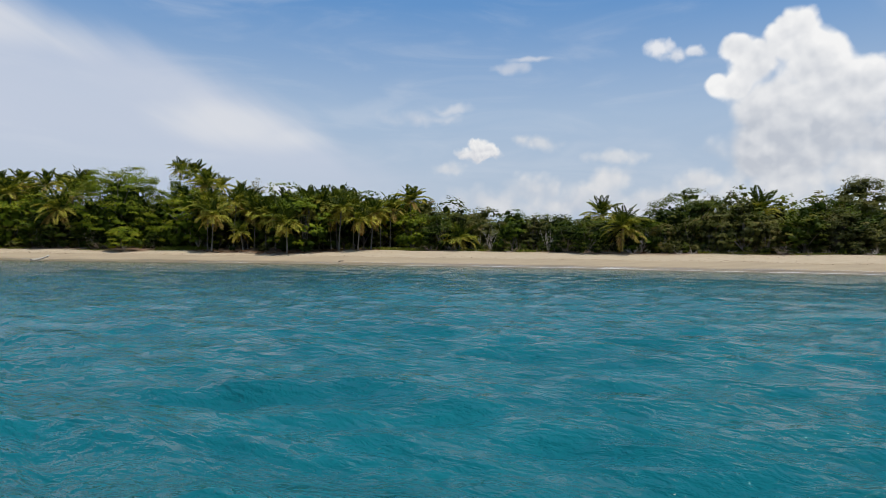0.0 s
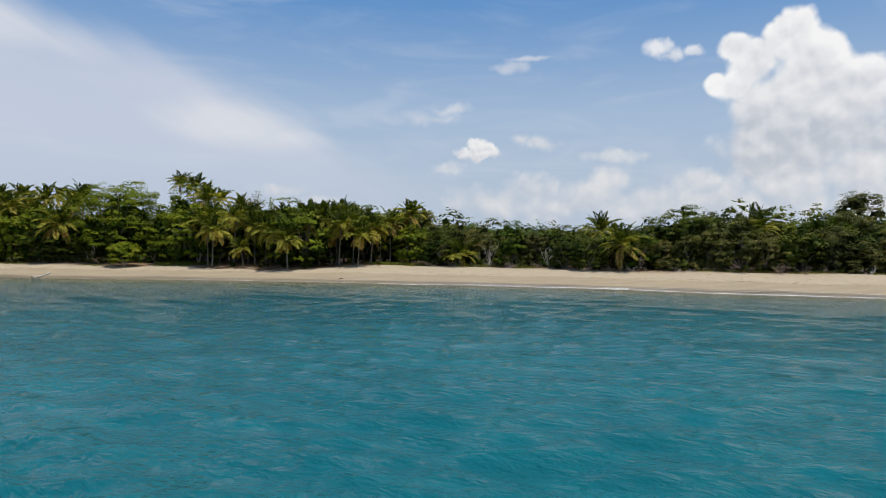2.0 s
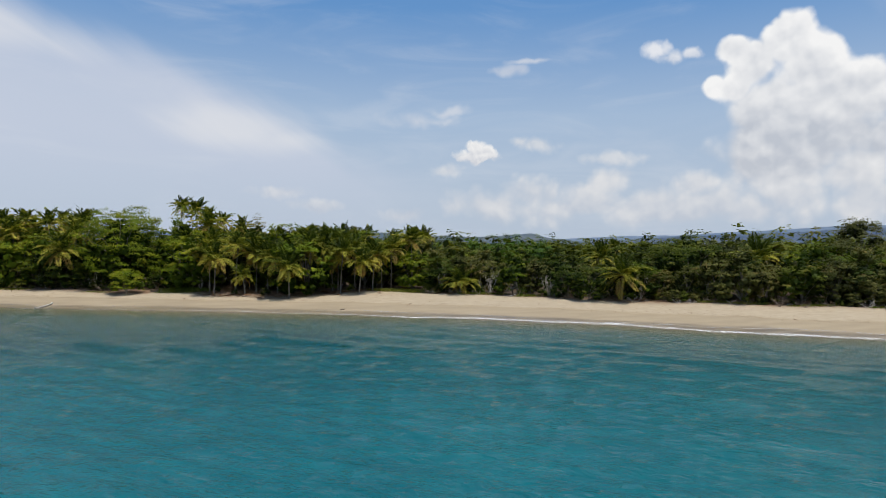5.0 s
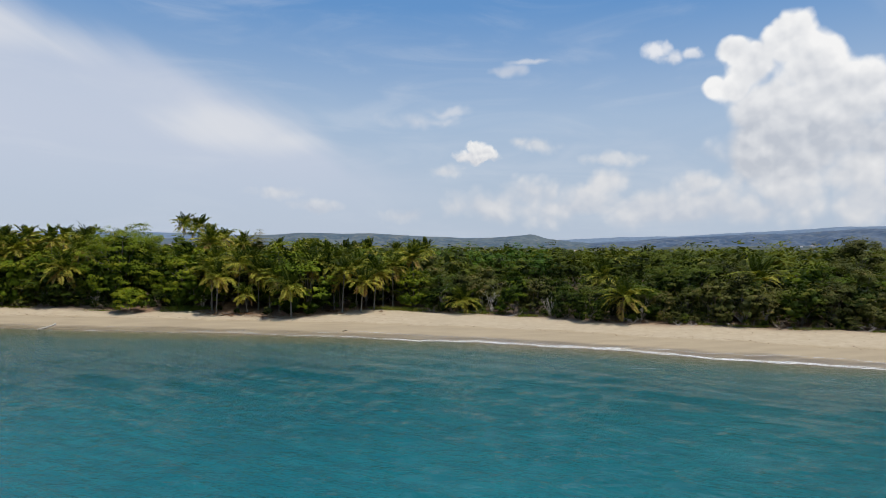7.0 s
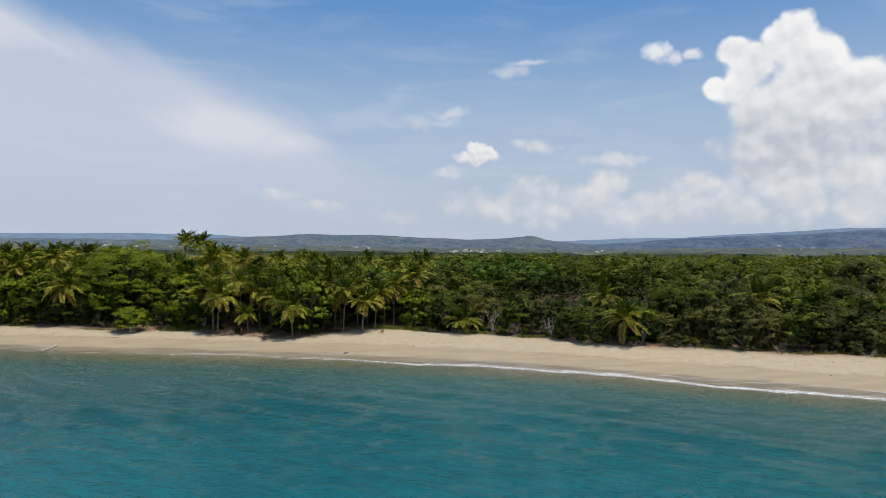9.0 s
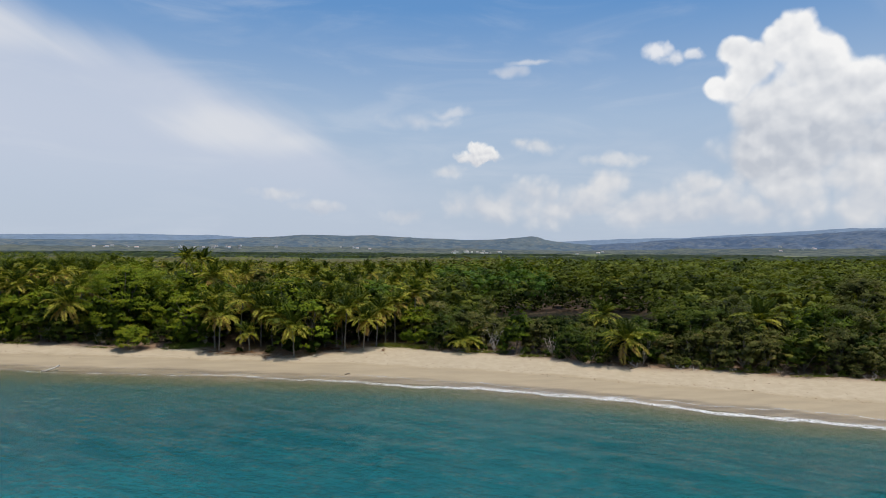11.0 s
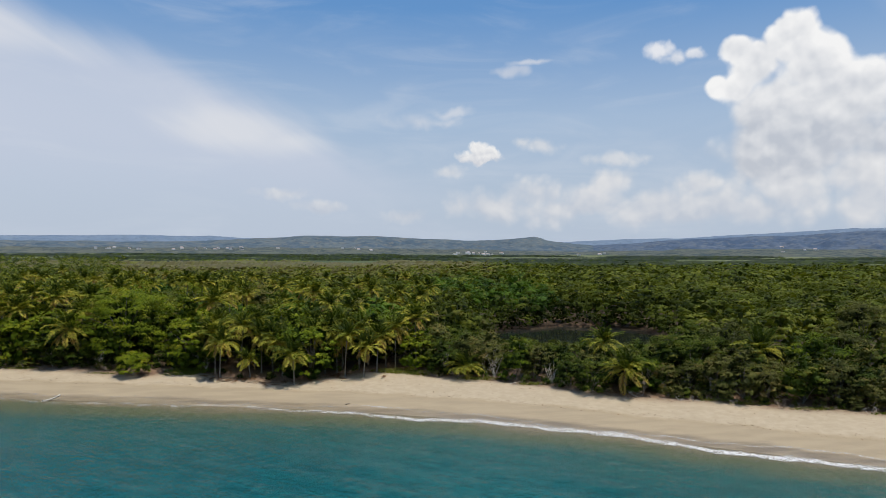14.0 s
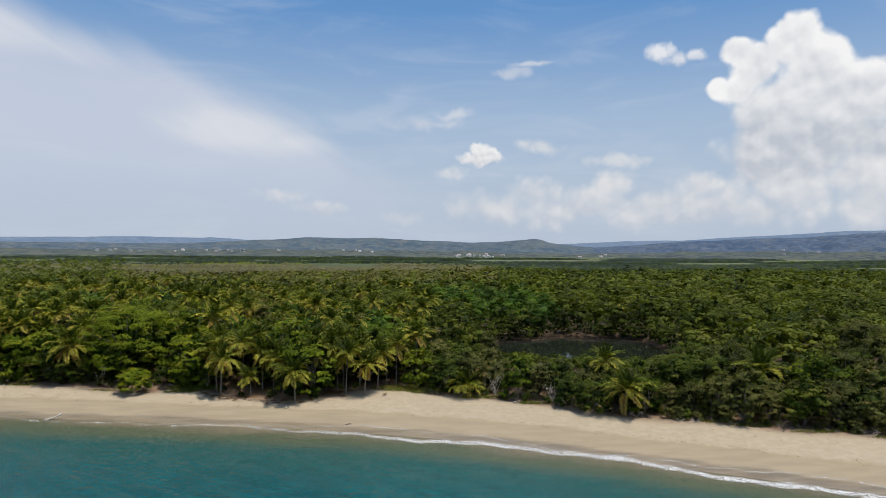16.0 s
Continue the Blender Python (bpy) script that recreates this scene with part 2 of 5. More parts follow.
BARK = bark_material("weathered_bark", (0.10, 0.085, 0.065), (0.26, 0.235, 0.20))
BARK_PALM = bark_material("palm_bark", (0.11, 0.098, 0.078), (0.25, 0.225, 0.185))
DEADWOOD = bark_material("bleached_wood", (0.34, 0.30, 0.25), (0.60, 0.56, 0.49))
TWIG = bark_material("dry_twig", (0.16, 0.12, 0.085), (0.33, 0.27, 0.20))


def make_sand():
    m, n, out = material("beach_and_soil")
    pos = place(n)
    off = attr(n, "inland")                       # metres inland of the water's edge
    wob = n.noise(pos, 0.09, 4.0)
    wob2 = n.noise(pos, 0.9, 5.0, 0.6)
    grain = n.noise(pos, 9.0, 6.0, 0.7)
    d = n.m("ADD", off, n.m("MULTIPLY", n.m("SUBTRACT", wob, 0.5), 6.0))
    d = n.m("ADD", d, n.m("MULTIPLY", n.m("SUBTRACT", wob2, 0.5), 1.2))
    dry = n.mix(n.step(wob2, 0.35, 0.7), (0.380, 0.309, 0.207), (0.435, 0.357, 0.246))
    dry = n.mix(n.m("MULTIPLY", n.step(grain, 0.35, 0.75), 0.35), dry, (0.38, 0.295, 0.20))
    wet = n.mix(n.step(n.noise(n.v("MULTIPLY", pos, (0.12, 0.5, 1.0)), 1.0, 4.0), 0.35, 0.65), (0.20, 0.158, 0.105), (0.285, 0.228, 0.15))
    damp = n.mix(0.5, wet, (0.42, 0.335, 0.215))
    col = n.mix(n.step(d, 2.0, 4.2), wet, damp)
    col = n.mix(n.step(d, 9.2, 10.6), col, dry)
    # wrack line along the berm
    wrack = n.m("MULTIPLY", n.m("MULTIPLY", n.step(d, 8.6, 9.4), n.step(d, 11.0, 10.0)), n.step(grain, 0.42, 0.62))
    col = n.mix(n.m("MULTIPLY", wrack, 0.55), col, (0.30, 0.225, 0.12))
    # scattered litter, then leaf mould under the trees
    spots = n.m("MULTIPLY", n.step(n.noise(pos, 2.2, 5.0, 0.7), 0.62, 0.72), n.step(d, 14.0, 19.0))
    col = n.mix(n.m("MULTIPLY", spots, 0.75), col, (0.16, 0.11, 0.065))
    mould = n.mix(n.step(wob2, 0.35, 0.65), (0.04, 0.030, 0.017), (0.12, 0.072, 0.038))
    edge = n.m("SUBTRACT", n.m("ADD", off, n.m("MULTIPLY", n.m("SUBTRACT", wob2, 0.5), 5.0)), attr(n, "edge"))
    litter = n.mix(n.step(grain, 0.40, 0.62), (0.13, 0.070, 0.040), (0.27, 0.185, 0.115))
    mould = n.mix(n.step(edge, 3.0, 10.0), litter, mould)
    col = n.mix(n.step(edge, -2.6, 1.6), col, mould)
    # plain beyond the woods: pasture, scrub, cane
    far = n.noise(n.v("MULTIPLY", pos, (0.25, 1.0, 1.0)), 0.0042, 5.0, 0.6)
    plain = n.ramp(far, (0.32, (0.035, 0.052, 0.022)), (0.45, (0.075, 0.095, 0.036)), (0.53, (0.145, 0.158, 0.066)), (0.62, (0.130, 0.125, 0.066)), (0.70, (0.055, 0.072, 0.030)))
    col = n.mix(n.step(off, 300.0, 700.0), col, plain)
    foot = n.noise(pos, 1.6, 4.0, 0.6)
    h = n.m("ADD", n.m("MULTIPLY", foot, 0.8), n.m("MULTIPLY", grain, 0.15))
    surface(n, out, col, n.step(d, 1.0, 5.0, 0.28, 0.9), 0.35, h, 0.30, 0.22)
    return m


SAND = make_sand()


def sep_x(n, vec):
    q = n.add("ShaderNodeSeparateXYZ")
    n.put(q.inputs[0], vec)
    return q.outputs[0]


def make_water():
    m, n, out = material("sea_water")
    pos = place(n)
    off = attr(n, "inland")
    wob = n.noise(n.v("MULTIPLY", pos, (0.05, 0.14, 1.0)), 1.0, 4.0)
    d = n.m("ADD", off, n.m("MULTIPLY", n.m("SUBTRACT", wob, 0.5), 9.0))
    # broad silt drift, plus wave-sized light and dark faces put into the colour
    silt_and_wave_shade = n.m("ADD", n.m("MULTIPLY", n.noise(pos, 0.02, 3.0), 0.55), n.m("MULTIPLY", n.noise(n.v("MULTIPLY", n.v("ADD", pos, n.v("MULTIPLY", n.xyz(0.0, sep_x(n, pos), 0.0), (0.0, 0.45, 0.0))), (0.22, 0.60, 1.0)), 1.0, 4.0, 0.6), 0.45))
    deep = n.mix(n.step(silt_and_wave_shade, 0.38, 0.62), (0.004, 0.096, 0.116), (0.006, 0.128, 0.150))
    deep = n.mix(n.step(d, -95.0, -22.0, 0.0, 0.85), deep, n.mix(n.step(silt_and_wave_shade, 0.38, 0.62), (0.005, 0.057, 0.058), (0.008, 0.081, 0.079)))
    col = n.mix(n.step(d, -30.0, -9.0), deep, (0.016, 0.078, 0.068))
    col = n.mix(n.step(d, -14.0, -5.0), col, (0.085, 0.100, 0.055))
    col = n.mix(n.step(d, -5.5, 0.0), col, (0.19, 0.155, 0.10))
    calm = n.step(off, -40.0, -4.0, 1.0, 0.62)
    lie = n.v("ADD", pos, n.v("MULTIPLY", n.xyz(0.0, sep_x(n, pos), 0.0), (0.0, 0.45, 0.0)))
    r0 = n.noise(n.v("MULTIPLY", lie, (0.15, 0.26, 1.0)), 1.0, 3.0, 0.5, 2.0, 0.2)
    r1 = n.noise(n.v("MULTIPLY", lie, (0.62, 0.90, 1.0)), 1.0, 3.0, 0.55, 2.1, 0.25)
    r2 = n.noise(n.v("MULTIPLY", n.v("ADD", lie, (31.0, 7.0, 0.0)), (2.2, 2.8, 1.0)), 1.3, 3.0, 0.6, 2.0, 0.2)
    h = n.m("ADD", n.m("ADD", n.m("MULTIPLY", r0, 0.70), n.m("MULTIPLY", r1, 0.65)), n.m("MULTIPLY", r2, 0.28))
    bp = n.add("ShaderNodeBump")
    n.put(bp.inputs["Height"], h)
    n.put(bp.inputs["Strength"], n.m("MULTIPLY", calm, 0.9))
    n.put(bp.inputs["Distance"], 0.50)
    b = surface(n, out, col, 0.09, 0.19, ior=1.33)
    n.put(b.inputs["Normal"], bp.outputs[0])
    return m


WATER = make_water()


def make_pond():
    m, n, out = material("still_dark_water")
    h = n.noise(n.v("MULTIPLY", place(n), (0.6, 1.5, 1.0)), 1.2, 3.0)
    surface(n, out, (0.016, 0.020, 0.014), 0.06, 0.5, h, 0.08, 0.1, ior=1.33)
    return m


POND = make_pond()


def make_foam():
    m, n, out = material("sea_foam")
    pos = place(n)
    lace = n.add("ShaderNodeTexVoronoi", feature="DISTANCE_TO_EDGE")
    n.put(lace.inputs["Vector"], n.v("ADD", pos, n.v("SCALE", n.xyz(n.noise(pos, 1.3, 3.0), n.noise(pos, 1.7, 3.0), 0.0), 1.2)))
    n.put(lace.inputs["Scale"], 2.2)
    thick = attr(n, "thick")
    brk = n.noise(n.v("MULTIPLY", pos, (0.25, 0.8, 1.0)), 1.0, 4.0, 0.6)
    fine = n.noise(pos, 6.0, 4.0, 0.7)
    a = n.m("ADD", thick, n.m("MULTIPLY", n.m("SUBTRACT", brk, 0.5), 1.1))
    a = n.m("SUBTRACT", a, n.m("MULTIPLY", n.step(lace.outputs["Distance"], 0.03, 0.22), 0.75))
    a = n.m("ADD", a, n.m("MULTIPLY", n.m("SUBTRACT", fine, 0.5), 0.9))
    a = n.m("MULTIPLY", n.step(a, 0.08, 0.65), 0.78)
    b = n.add("ShaderNodeBsdfPrincipled")
    n.put(b.inputs["Base Color"], (0.80, 0.80, 0.78, 1.0))
    n.put(b.inputs["Roughness"], 0.7)
    tr = n.add("ShaderNodeBsdfTransparent")
    mx = n.add("ShaderNodeMixShader")
    n.put(mx.inputs[0], a)
    n.put(mx.inputs[1], tr.outputs[0])
    n.put(mx.inputs[2], b.outputs[0])
    n.put(out.inputs[0], mx.outputs[0])
    return m


FOAM = make_foam()


def make_hill(name, low, high, patch, field=0.50):
    m, n, out = material(name)
    pos = place(n)
    a = n.noise(n.v("MULTIPLY", pos, (1.0, 1.0, 3.5)), 0.0045, 6.0, 0.62)
    b = n.noise(pos, 0.022, 5.0, 0.6)
    col = n.mix(n.step(a, 0.38, 0.62), low, high)
    col = n.mix(n.m("MULTIPLY", n.step(b, field, field + 0.12), 0.65), col, patch)
    c = n.noise(n.v("MULTIPLY", pos, (1.0, 1.0, 1.6)), 0.026, 4.0, 0.6)
    col = n.mix(n.m("MULTIPLY", n.step(c, 0.48, 0.66), 0.50), col, tuple(0.70 * q for q in low))
    surface(n, out, col, 0.95, 0.05)
    return m


# blue distance haze is mixed into hill colours; HILL_RIGHT also holds cloud shade
HILL_FAR = make_hill("haze_tinted_far_hill", (0.132, 0.180, 0.248), (0.156, 0.204, 0.268), (0.152, 0.196, 0.240))
HILL_MID = make_hill("haze_tinted_wooded_hill", (0.070, 0.102, 0.132), (0.104, 0.130, 0.144), (0.164, 0.164, 0.148))
HILL_RIGHT = make_hill("haze_and_shade_hill", (0.062, 0.093, 0.144), (0.094, 0.122, 0.166), (0.132, 0.148, 0.164))
HILL_NEAR = make_hill("green_foothill", (0.050, 0.068, 0.074), (0.070, 0.088, 0.083), (0.138, 0.140, 0.108), 0.43)
WALL_PAINT = material("white_house_wall")
surface(WALL_PAINT[1], WALL_PAINT[2], WALL_PAINT[1].mix(WALL_PAINT[1].noise(place(WALL_PAINT[1]), 0.2, 3.0), (0.52, 0.53, 0.53), (0.66, 0.66, 0.66)), 0.8)
ROOF_PAINT = material("house_roof")
surface(ROOF_PAINT[1], ROOF_PAINT[2], ROOF_PAINT[1].mix(ROOF_PAINT[1].noise(place(ROOF_PAINT[1]), 0.02, 2.0), (0.50, 0.50, 0.50), (0.45, 0.26, 0.18)), 0.8)


# ---------------------------------------------------------------- mesh helpers
def mesh_of(name, verts, faces, mat, smooth=False, **floats):
    """A mesh from an array of places and an array of quads or triangles (all of one kind), with float attributes."""
    verts, faces = np.asarray(verts, np.float32), np.asarray(faces, np.int32)
    me = bpy.data.meshes.new(name)
    k = faces.shape[1]
    me.vertices.add(len(verts))
    me.vertices.foreach_set("co", verts.ravel())
    me.loops.add(faces.size)
    me.loops.foreach_set("vertex_index", faces.ravel())
    me.polygons.add(len(faces))
    me.polygons.foreach_set("loop_start", np.arange(0, faces.size, k, dtype=np.int32))
    me.polygons.foreach_set("use_smooth", np.full(len(faces), smooth))
    for key, values in floats.items():
        me.attributes.new(key, "FLOAT", "POINT").data.foreach_set("value", np.asarray(values, np.float32))
    me.materials.append(mat)
    me.update(calc_edges=True)
    return me


def grid_faces(rows, cols):
    i = (np.arange(rows - 1)[:, None] * cols + np.arange(cols - 1)).ravel()
    return np.stack([i, i + 1, i + cols + 1, i + cols], 1)


def part(name, me, parent, label="", at=None):
    ob = new(name, me)
    ob.parent = parent
    if at is not None:
        ob.matrix_basis = at
    return tagged(ob, label)


def stack(pieces):
    """Joins (verts, faces, tint) pieces of quads."""
    vs, fs, ts, k = [], [], [], 0
    for v, f, t in pieces:
        vs.append(v), fs.append(f + k), ts.append(t)
        k += len(v)
    return np.concatenate(vs), np.concatenate(fs), np.concatenate(ts)


def tube(points, radii, sides=7, cap=True):
    """Quads of a tapering tube along points."""
    pts = np.asarray(points, float)
    way = np.gradient(pts, axis=0)
    way /= np.linalg.norm(way, axis=1)[:, None] + 1e-9
    ref = np.where(np.abs(way[:, 2:3]) > 0.9, np.array([[1.0, 0, 0]]), np.array([[0, 0, 1.0]]))
    a = np.cross(way, ref)
    a /= np.linalg.norm(a, axis=1)[:, None] + 1e-9
    b = np.cross(way, a)
    ang = np.linspace(0, 2 * np.pi, sides, endpoint=False)
    v = pts[:, None] + np.asarray(radii)[:, None, None] * (np.cos(ang)[None, :, None] * a[:, None] + np.sin(ang)[None, :, None] * b[:, None])
    n = len(pts)
    i, j = np.meshgrid(np.arange(n - 1), np.arange(sides), indexing="ij")
    j2 = (j + 1) % sides
    f = np.stack([i * sides + j, i * sides + j2, (i + 1) * sides + j2, (i + 1) * sides + j], -1).reshape(-1, 4)
    return v.reshape(-1, 3), f, np.full(n * sides, 0.5)


def leaves(rng, centres, normals, size, aspect=0.55, tint=None):
    """A pointed, slightly folded leaf (a quad) at each centre, lying across its normal."""
    n = len(centres)
    up = normals / (np.linalg.norm(normals, axis=1)[:, None] + 1e-9)
    r = rng.normal(size=(n, 3))
    a = np.cross(up, r)
    a /= np.linalg.norm(a, axis=1)[:, None] + 1e-9
    b = np.cross(up, a)
    s = (np.asarray(size) * rng.uniform(0.7, 1.3, n))[:, None]
    v = np.stack([centres - a * s * 0.5, centres + b * s * aspect * 0.5 - up * s * 0.08, centres + a * s * 0.5, centres - b * s * aspect * 0.5 - up * s * 0.08], 1).reshape(-1, 3)
    f = np.arange(4 * n).reshape(n, 4)
    t = np.full(n, 0.5) if tint is None else tint
    return v, f, np.repeat(t, 4)


# ---------------------------------------------------------------- lie of the land
SHORE_X = np.array([-5000, -500, -200, -82, -54, -38, -18, 0, 19, 32.5, 44, 57, 120, 300, 5000])
SHORE_Y = np.array([420, 158, 134, 120.3, 116.9, 114.6, 112.2, 107.8, 101.1, 94.4, 89.2, 83.8, 58, 0, -700])
EDGE_X = np.array([-200, -95, -78, -66, -60, -54, -45, -38, -29, -19, -10, -2.5, 7.5, 17, 25, 32, 40, 49, 55, 63, 70, 200])
EDGE_Y = np.array([152, 139.8, 137.5, 134, 133, 137, 132, 128.5, 127.5, 132, 138, 131, 128, 123.5, 118.5, 114, 111.5, 109, 105.5, 103.5, 101, 46])


def shore_raw(x):
    return np.interp(x, SHORE_X, SHORE_Y)


def shore(x):
    """y of the water's edge, smoothed along the beach."""
    return sum(w * shore_raw(x + dx) for dx, w in ((-12, 0.15), (-6, 0.2), (0, 0.3), (6, 0.2), (12, 0.15)))


def edge(x):
    """y at which the growth begins."""
    return 0.25 * np.interp(x - 2, EDGE_X, EDGE_Y) + 0.5 * np.interp(x, EDGE_X, EDGE_Y) + 0.25 * np.interp(x + 2, EDGE_X, EDGE_Y)


POND_AT, POND_R, POND_Z = (43.0, 199.0), (32.0, 30.0), 0.9


def pond_depth(x, y):
    """Below 1 inside the pond."""
    w = 0.10 * np.sin(3 * np.arctan2(y - POND_AT[1], x - POND_AT[0]) + 1.0) + 0.06 * np.sin(7 * np.arctan2(y - POND_AT[1], x - POND_AT[0]))
    return np.hypot((x - POND_AT[0]) / POND_R[0], (y - POND_AT[1]) / POND_R[1]) + w


def ground_z(x, y):
    x, y = np.asarray(x, float), np.asarray(y, float)
    v = y - shore(x)
    z = np.interp(v, [-400, -120, -40, -8, 0, 4, 9.5, 15, 21, 30], [-14, -9, -4, -0.8, 0, 0.42, 1.15, 1.75, 2.35, 2.5])
    z = z + np.where(v > 0, 0.07 * np.sin(x * 0.31 + 0.7 * np.sin(x * 0.13)) * np.clip(v / 12, 0, 1) + 0.02 * np.sin(x * 1.3 + v * 0.8) * np.clip((v - 8) / 8, 0, 1), 0)
    z = z + np.clip(np.hypot(x, y) - 800, 0, None) * 0.0078 * (y > 0)
    p = pond_depth(x, y)
    return np.where(p < 1.25, np.minimum(z, POND_Z + np.clip((p - 1) * 16.0, -2.0, 3)), z)


def spread(*stops):
    """Places along a line: from stop to stop in even steps."""
    out = [np.linspace(a, b, k, endpoint=False) for (a, k), (b, _) in zip(stops, stops[1:])]
    return np.concatenate(out + [[stops[-1][0]]])


def build_ground():
    xs = spread((-4900, 20), (-700, 40), (-140, 110), (120, 40), (700, 20), (4900, 0))
    vs = spread((-3000, 8), (-120, 20), (-12, 90), (45, 40), (250, 40), (900, 30), (4950, 0))
    X, V = np.meshgrid(xs, vs)
    Y = V + shore(X)
    Z = ground_z(X, Y)
    rng = np.random.default_rng(3)
    foot = (V > 9) & (V < 40) & (np.abs(X) < 140)
    Z = Z + np.where(foot, rng.normal(0, 0.010, Z.shape), 0)
    me = mesh_of("ground", np.stack([X, Y, Z], -1).reshape(-1, 3), grid_faces(len(vs), len(xs)), SAND, True,
                 inland=V.ravel(), edge=(edge(X) - shore(X)).ravel())
    tagged(new("ground", me), "pale sandy beach passing into dark leaf mould and green plain", "ground", kind="structure")


def build_sea():
    rng = np.random.default_rng(11)
    ang = np.concatenate([np.linspace(-180, -50, 26)[:-1], np.linspace(-44, 44, 290), np.linspace(50, 180, 26)[1:]])
    r = np.concatenate([[0.01, 0.5, 1.2, 1.9], np.geomspace(2.5, 190, 260), np.geomspace(200, 4900, 16)])
    A, Rr = np.meshgrid(np.radians(ang), r)
    X, Y = Rr * np.sin(A), Rr * np.cos(A)
    V = Y - shore(X)
    Z = np.zeros_like(X)
    cell = np.maximum(Rr * math.radians(0.25), Rr * 0.0135)
    calm = np.clip(-V / 40, 0.22, 1.0) * np.clip((1500 - Rr) / 1300, 0, 1) * (np.abs(A) < 0.76)
    for i in range(34):
        lam = 9.0 * 0.905 ** i * rng.uniform(0.85, 1.15)
        turn = math.radians(28) + rng.normal(0, 0.42 if i > 5 else 0.2)
        kx, ky = 2 * math.pi / lam * math.sin(turn), 2 * math.pi / lam * math.cos(turn)
        ph = kx * X + ky * Y + rng.uniform(0, 6.28)
        ph = ph + 0.8 * np.sin(0.05 * X * (1 + 0.1 * i) + i) + 0.8 * np.sin(0.043 * Y + 2 * i)
        s = np.sin(ph)
        gain = 1.2 if lam > 5 else 2.9
        Z += gain * calm * np.clip(lam / (3.0 * cell) - 1, 0, 1) * (0.0060 * lam ** 0.75) * (s + 0.35 * np.cos(2 * ph)) * (0.6 + 0.4 * np.sin(0.21 * X + 0.13 * Y + 1.7 * i))
    n, k = A.shape
    verts = np.concatenate([np.stack([X, Y, Z], -1).reshape(-1, 3), [[0, 0, 0]]])
    f = grid_faces(n, k)
    me = mesh_of("water", verts[:-1], f, WATER, True, inland=V.ravel())
    tagged(new("water", me), "clear turquoise sea rippled by light wind", "sea", kind="structure")


def build_foam():
    """Lines of broken wave foam along the water's edge."""
    xs = np.arange(-110, 100, 0.5)
    for name, off, wid, power in (("foam", -0.6, 3.4, 1.0), ("foam", 2.2, 1.6, 0.35)):
        vs = np.linspace(-0.5, 0.5, 7)
        wave = 0.9 * np.sin(xs * 0.11 + off) + 0.55 * np.sin(xs * 0.29 + 1 + 2 * off) + 0.3 * np.sin(xs * 0.9 + 2) + 0.12 * np.sin(xs * 2.3)
        amount = np.interp(xs, [-110, -70, -45, -10, 0, 60, 100], [0.10, 0.12, 0.30, 0.62, 0.75, 0.95, 0.9]) * power
        X, U = np.meshgrid(xs, vs)
        Y = shore(X) + off + wave[None] + U * wid * (0.45 + 0.55 * amount)[None]
        Z = np.maximum(ground_z(X, Y), 0.0) + 0.035 + 0.10 * amount[None] * np.clip(1 - (2 * U + 0.3) ** 2, 0, 1)
        T = (0.15 + 0.75 * amount)[None] * np.clip(1.1 - np.abs(2 * U + 0.35) ** 1.6, 0, 1)
        me = mesh_of("foam", np.stack([X, Y, Z], -1).reshape(-1, 3), grid_faces(len(vs), len(xs)), FOAM, True, thick=T.ravel())
        tagged(new(name, me), "white broken wave foam along the shoreline", "foam", kind="stuff")


def build_pond():
    a = np.linspace(0, 2 * np.pi, 48, endpoint=False)
    rings = [0.0, 0.5, 1.0, 1.18]
    v = np.concatenate([np.stack([POND_AT[0] + POND_R[0] * q * np.cos(a), POND_AT[1] + POND_R[1] * q * np.sin(a), np.full(48, POND_Z)], 1) for q in rings])
    f = [[i * 48 + j, i * 48 + (j + 1) % 48, (i + 1) * 48 + (j + 1) % 48, (i + 1) * 48 + j] for i in range(3) for j in range(48)]
    tagged(new("water_pond", mesh_of("water_pond", v, f, POND)), "dark still pond ringed by mangroves", "pond", kind="structure")


def build_hill(name, label, mat, dist, crest, rough, seed, foot=4.0, depth=700.0):
    """A ridge along an arc: crest gives (azimuth, rise over the eye's level as a tangent)."""
    rng = np.random.default_rng(seed)
    az = np.linspace(crest[0][0], crest[-1][0], 360)
    el = np.interp(az, [c[0] for c in crest], [c[1] for c in crest])
    for k in range(5):
        el = el + rough * 0.5 ** k * np.sin(az * (60 * 1.9 ** k) + rng.uniform(0, 6)) * (0.6 + 0.4 * np.sin(az * 23 + k))
    top = 30.0 + dist * el
    # spurs and gullies: folded noise, strongest half way up
    prof = np.linspace(0, 1, 24)
    Z, D = [], []
    for q in prof:
        fold = np.array([sum(w * (1.0 - 2.4 * abs(noise.noise((dist * a * f, depth * q * f * 1.2, seed * 7.0)))) for f, w in ((0.0042, 0.55), (0.0098, 0.32), (0.024, 0.18))) for a in az])
        Z.append(foot + (top - foot) * q ** 0.8 * (1 - 0.42 * math.sin(math.pi * q ** 1.3) * np.clip(0.55 - 0.6 * fold, -0.5, 1.2)))
        D.append(dist - depth * (1 - q) - 45 * fold * math.sin(math.pi * q))
    Z.append(np.full_like(az, foot)), D.append(np.full_like(az, dist + 110))
    Z, D = np.array(Z), np.array(D)
    A = np.broadcast_to(az, Z.shape)
    me = mesh_of(name, np.stack([D * np.sin(A), D * np.cos(A), Z], -1).reshape(-1, 3), grid_faces(len(Z), len(az)), mat, True)
    return tagged(new(name, me), label, "hills", kind="structure")


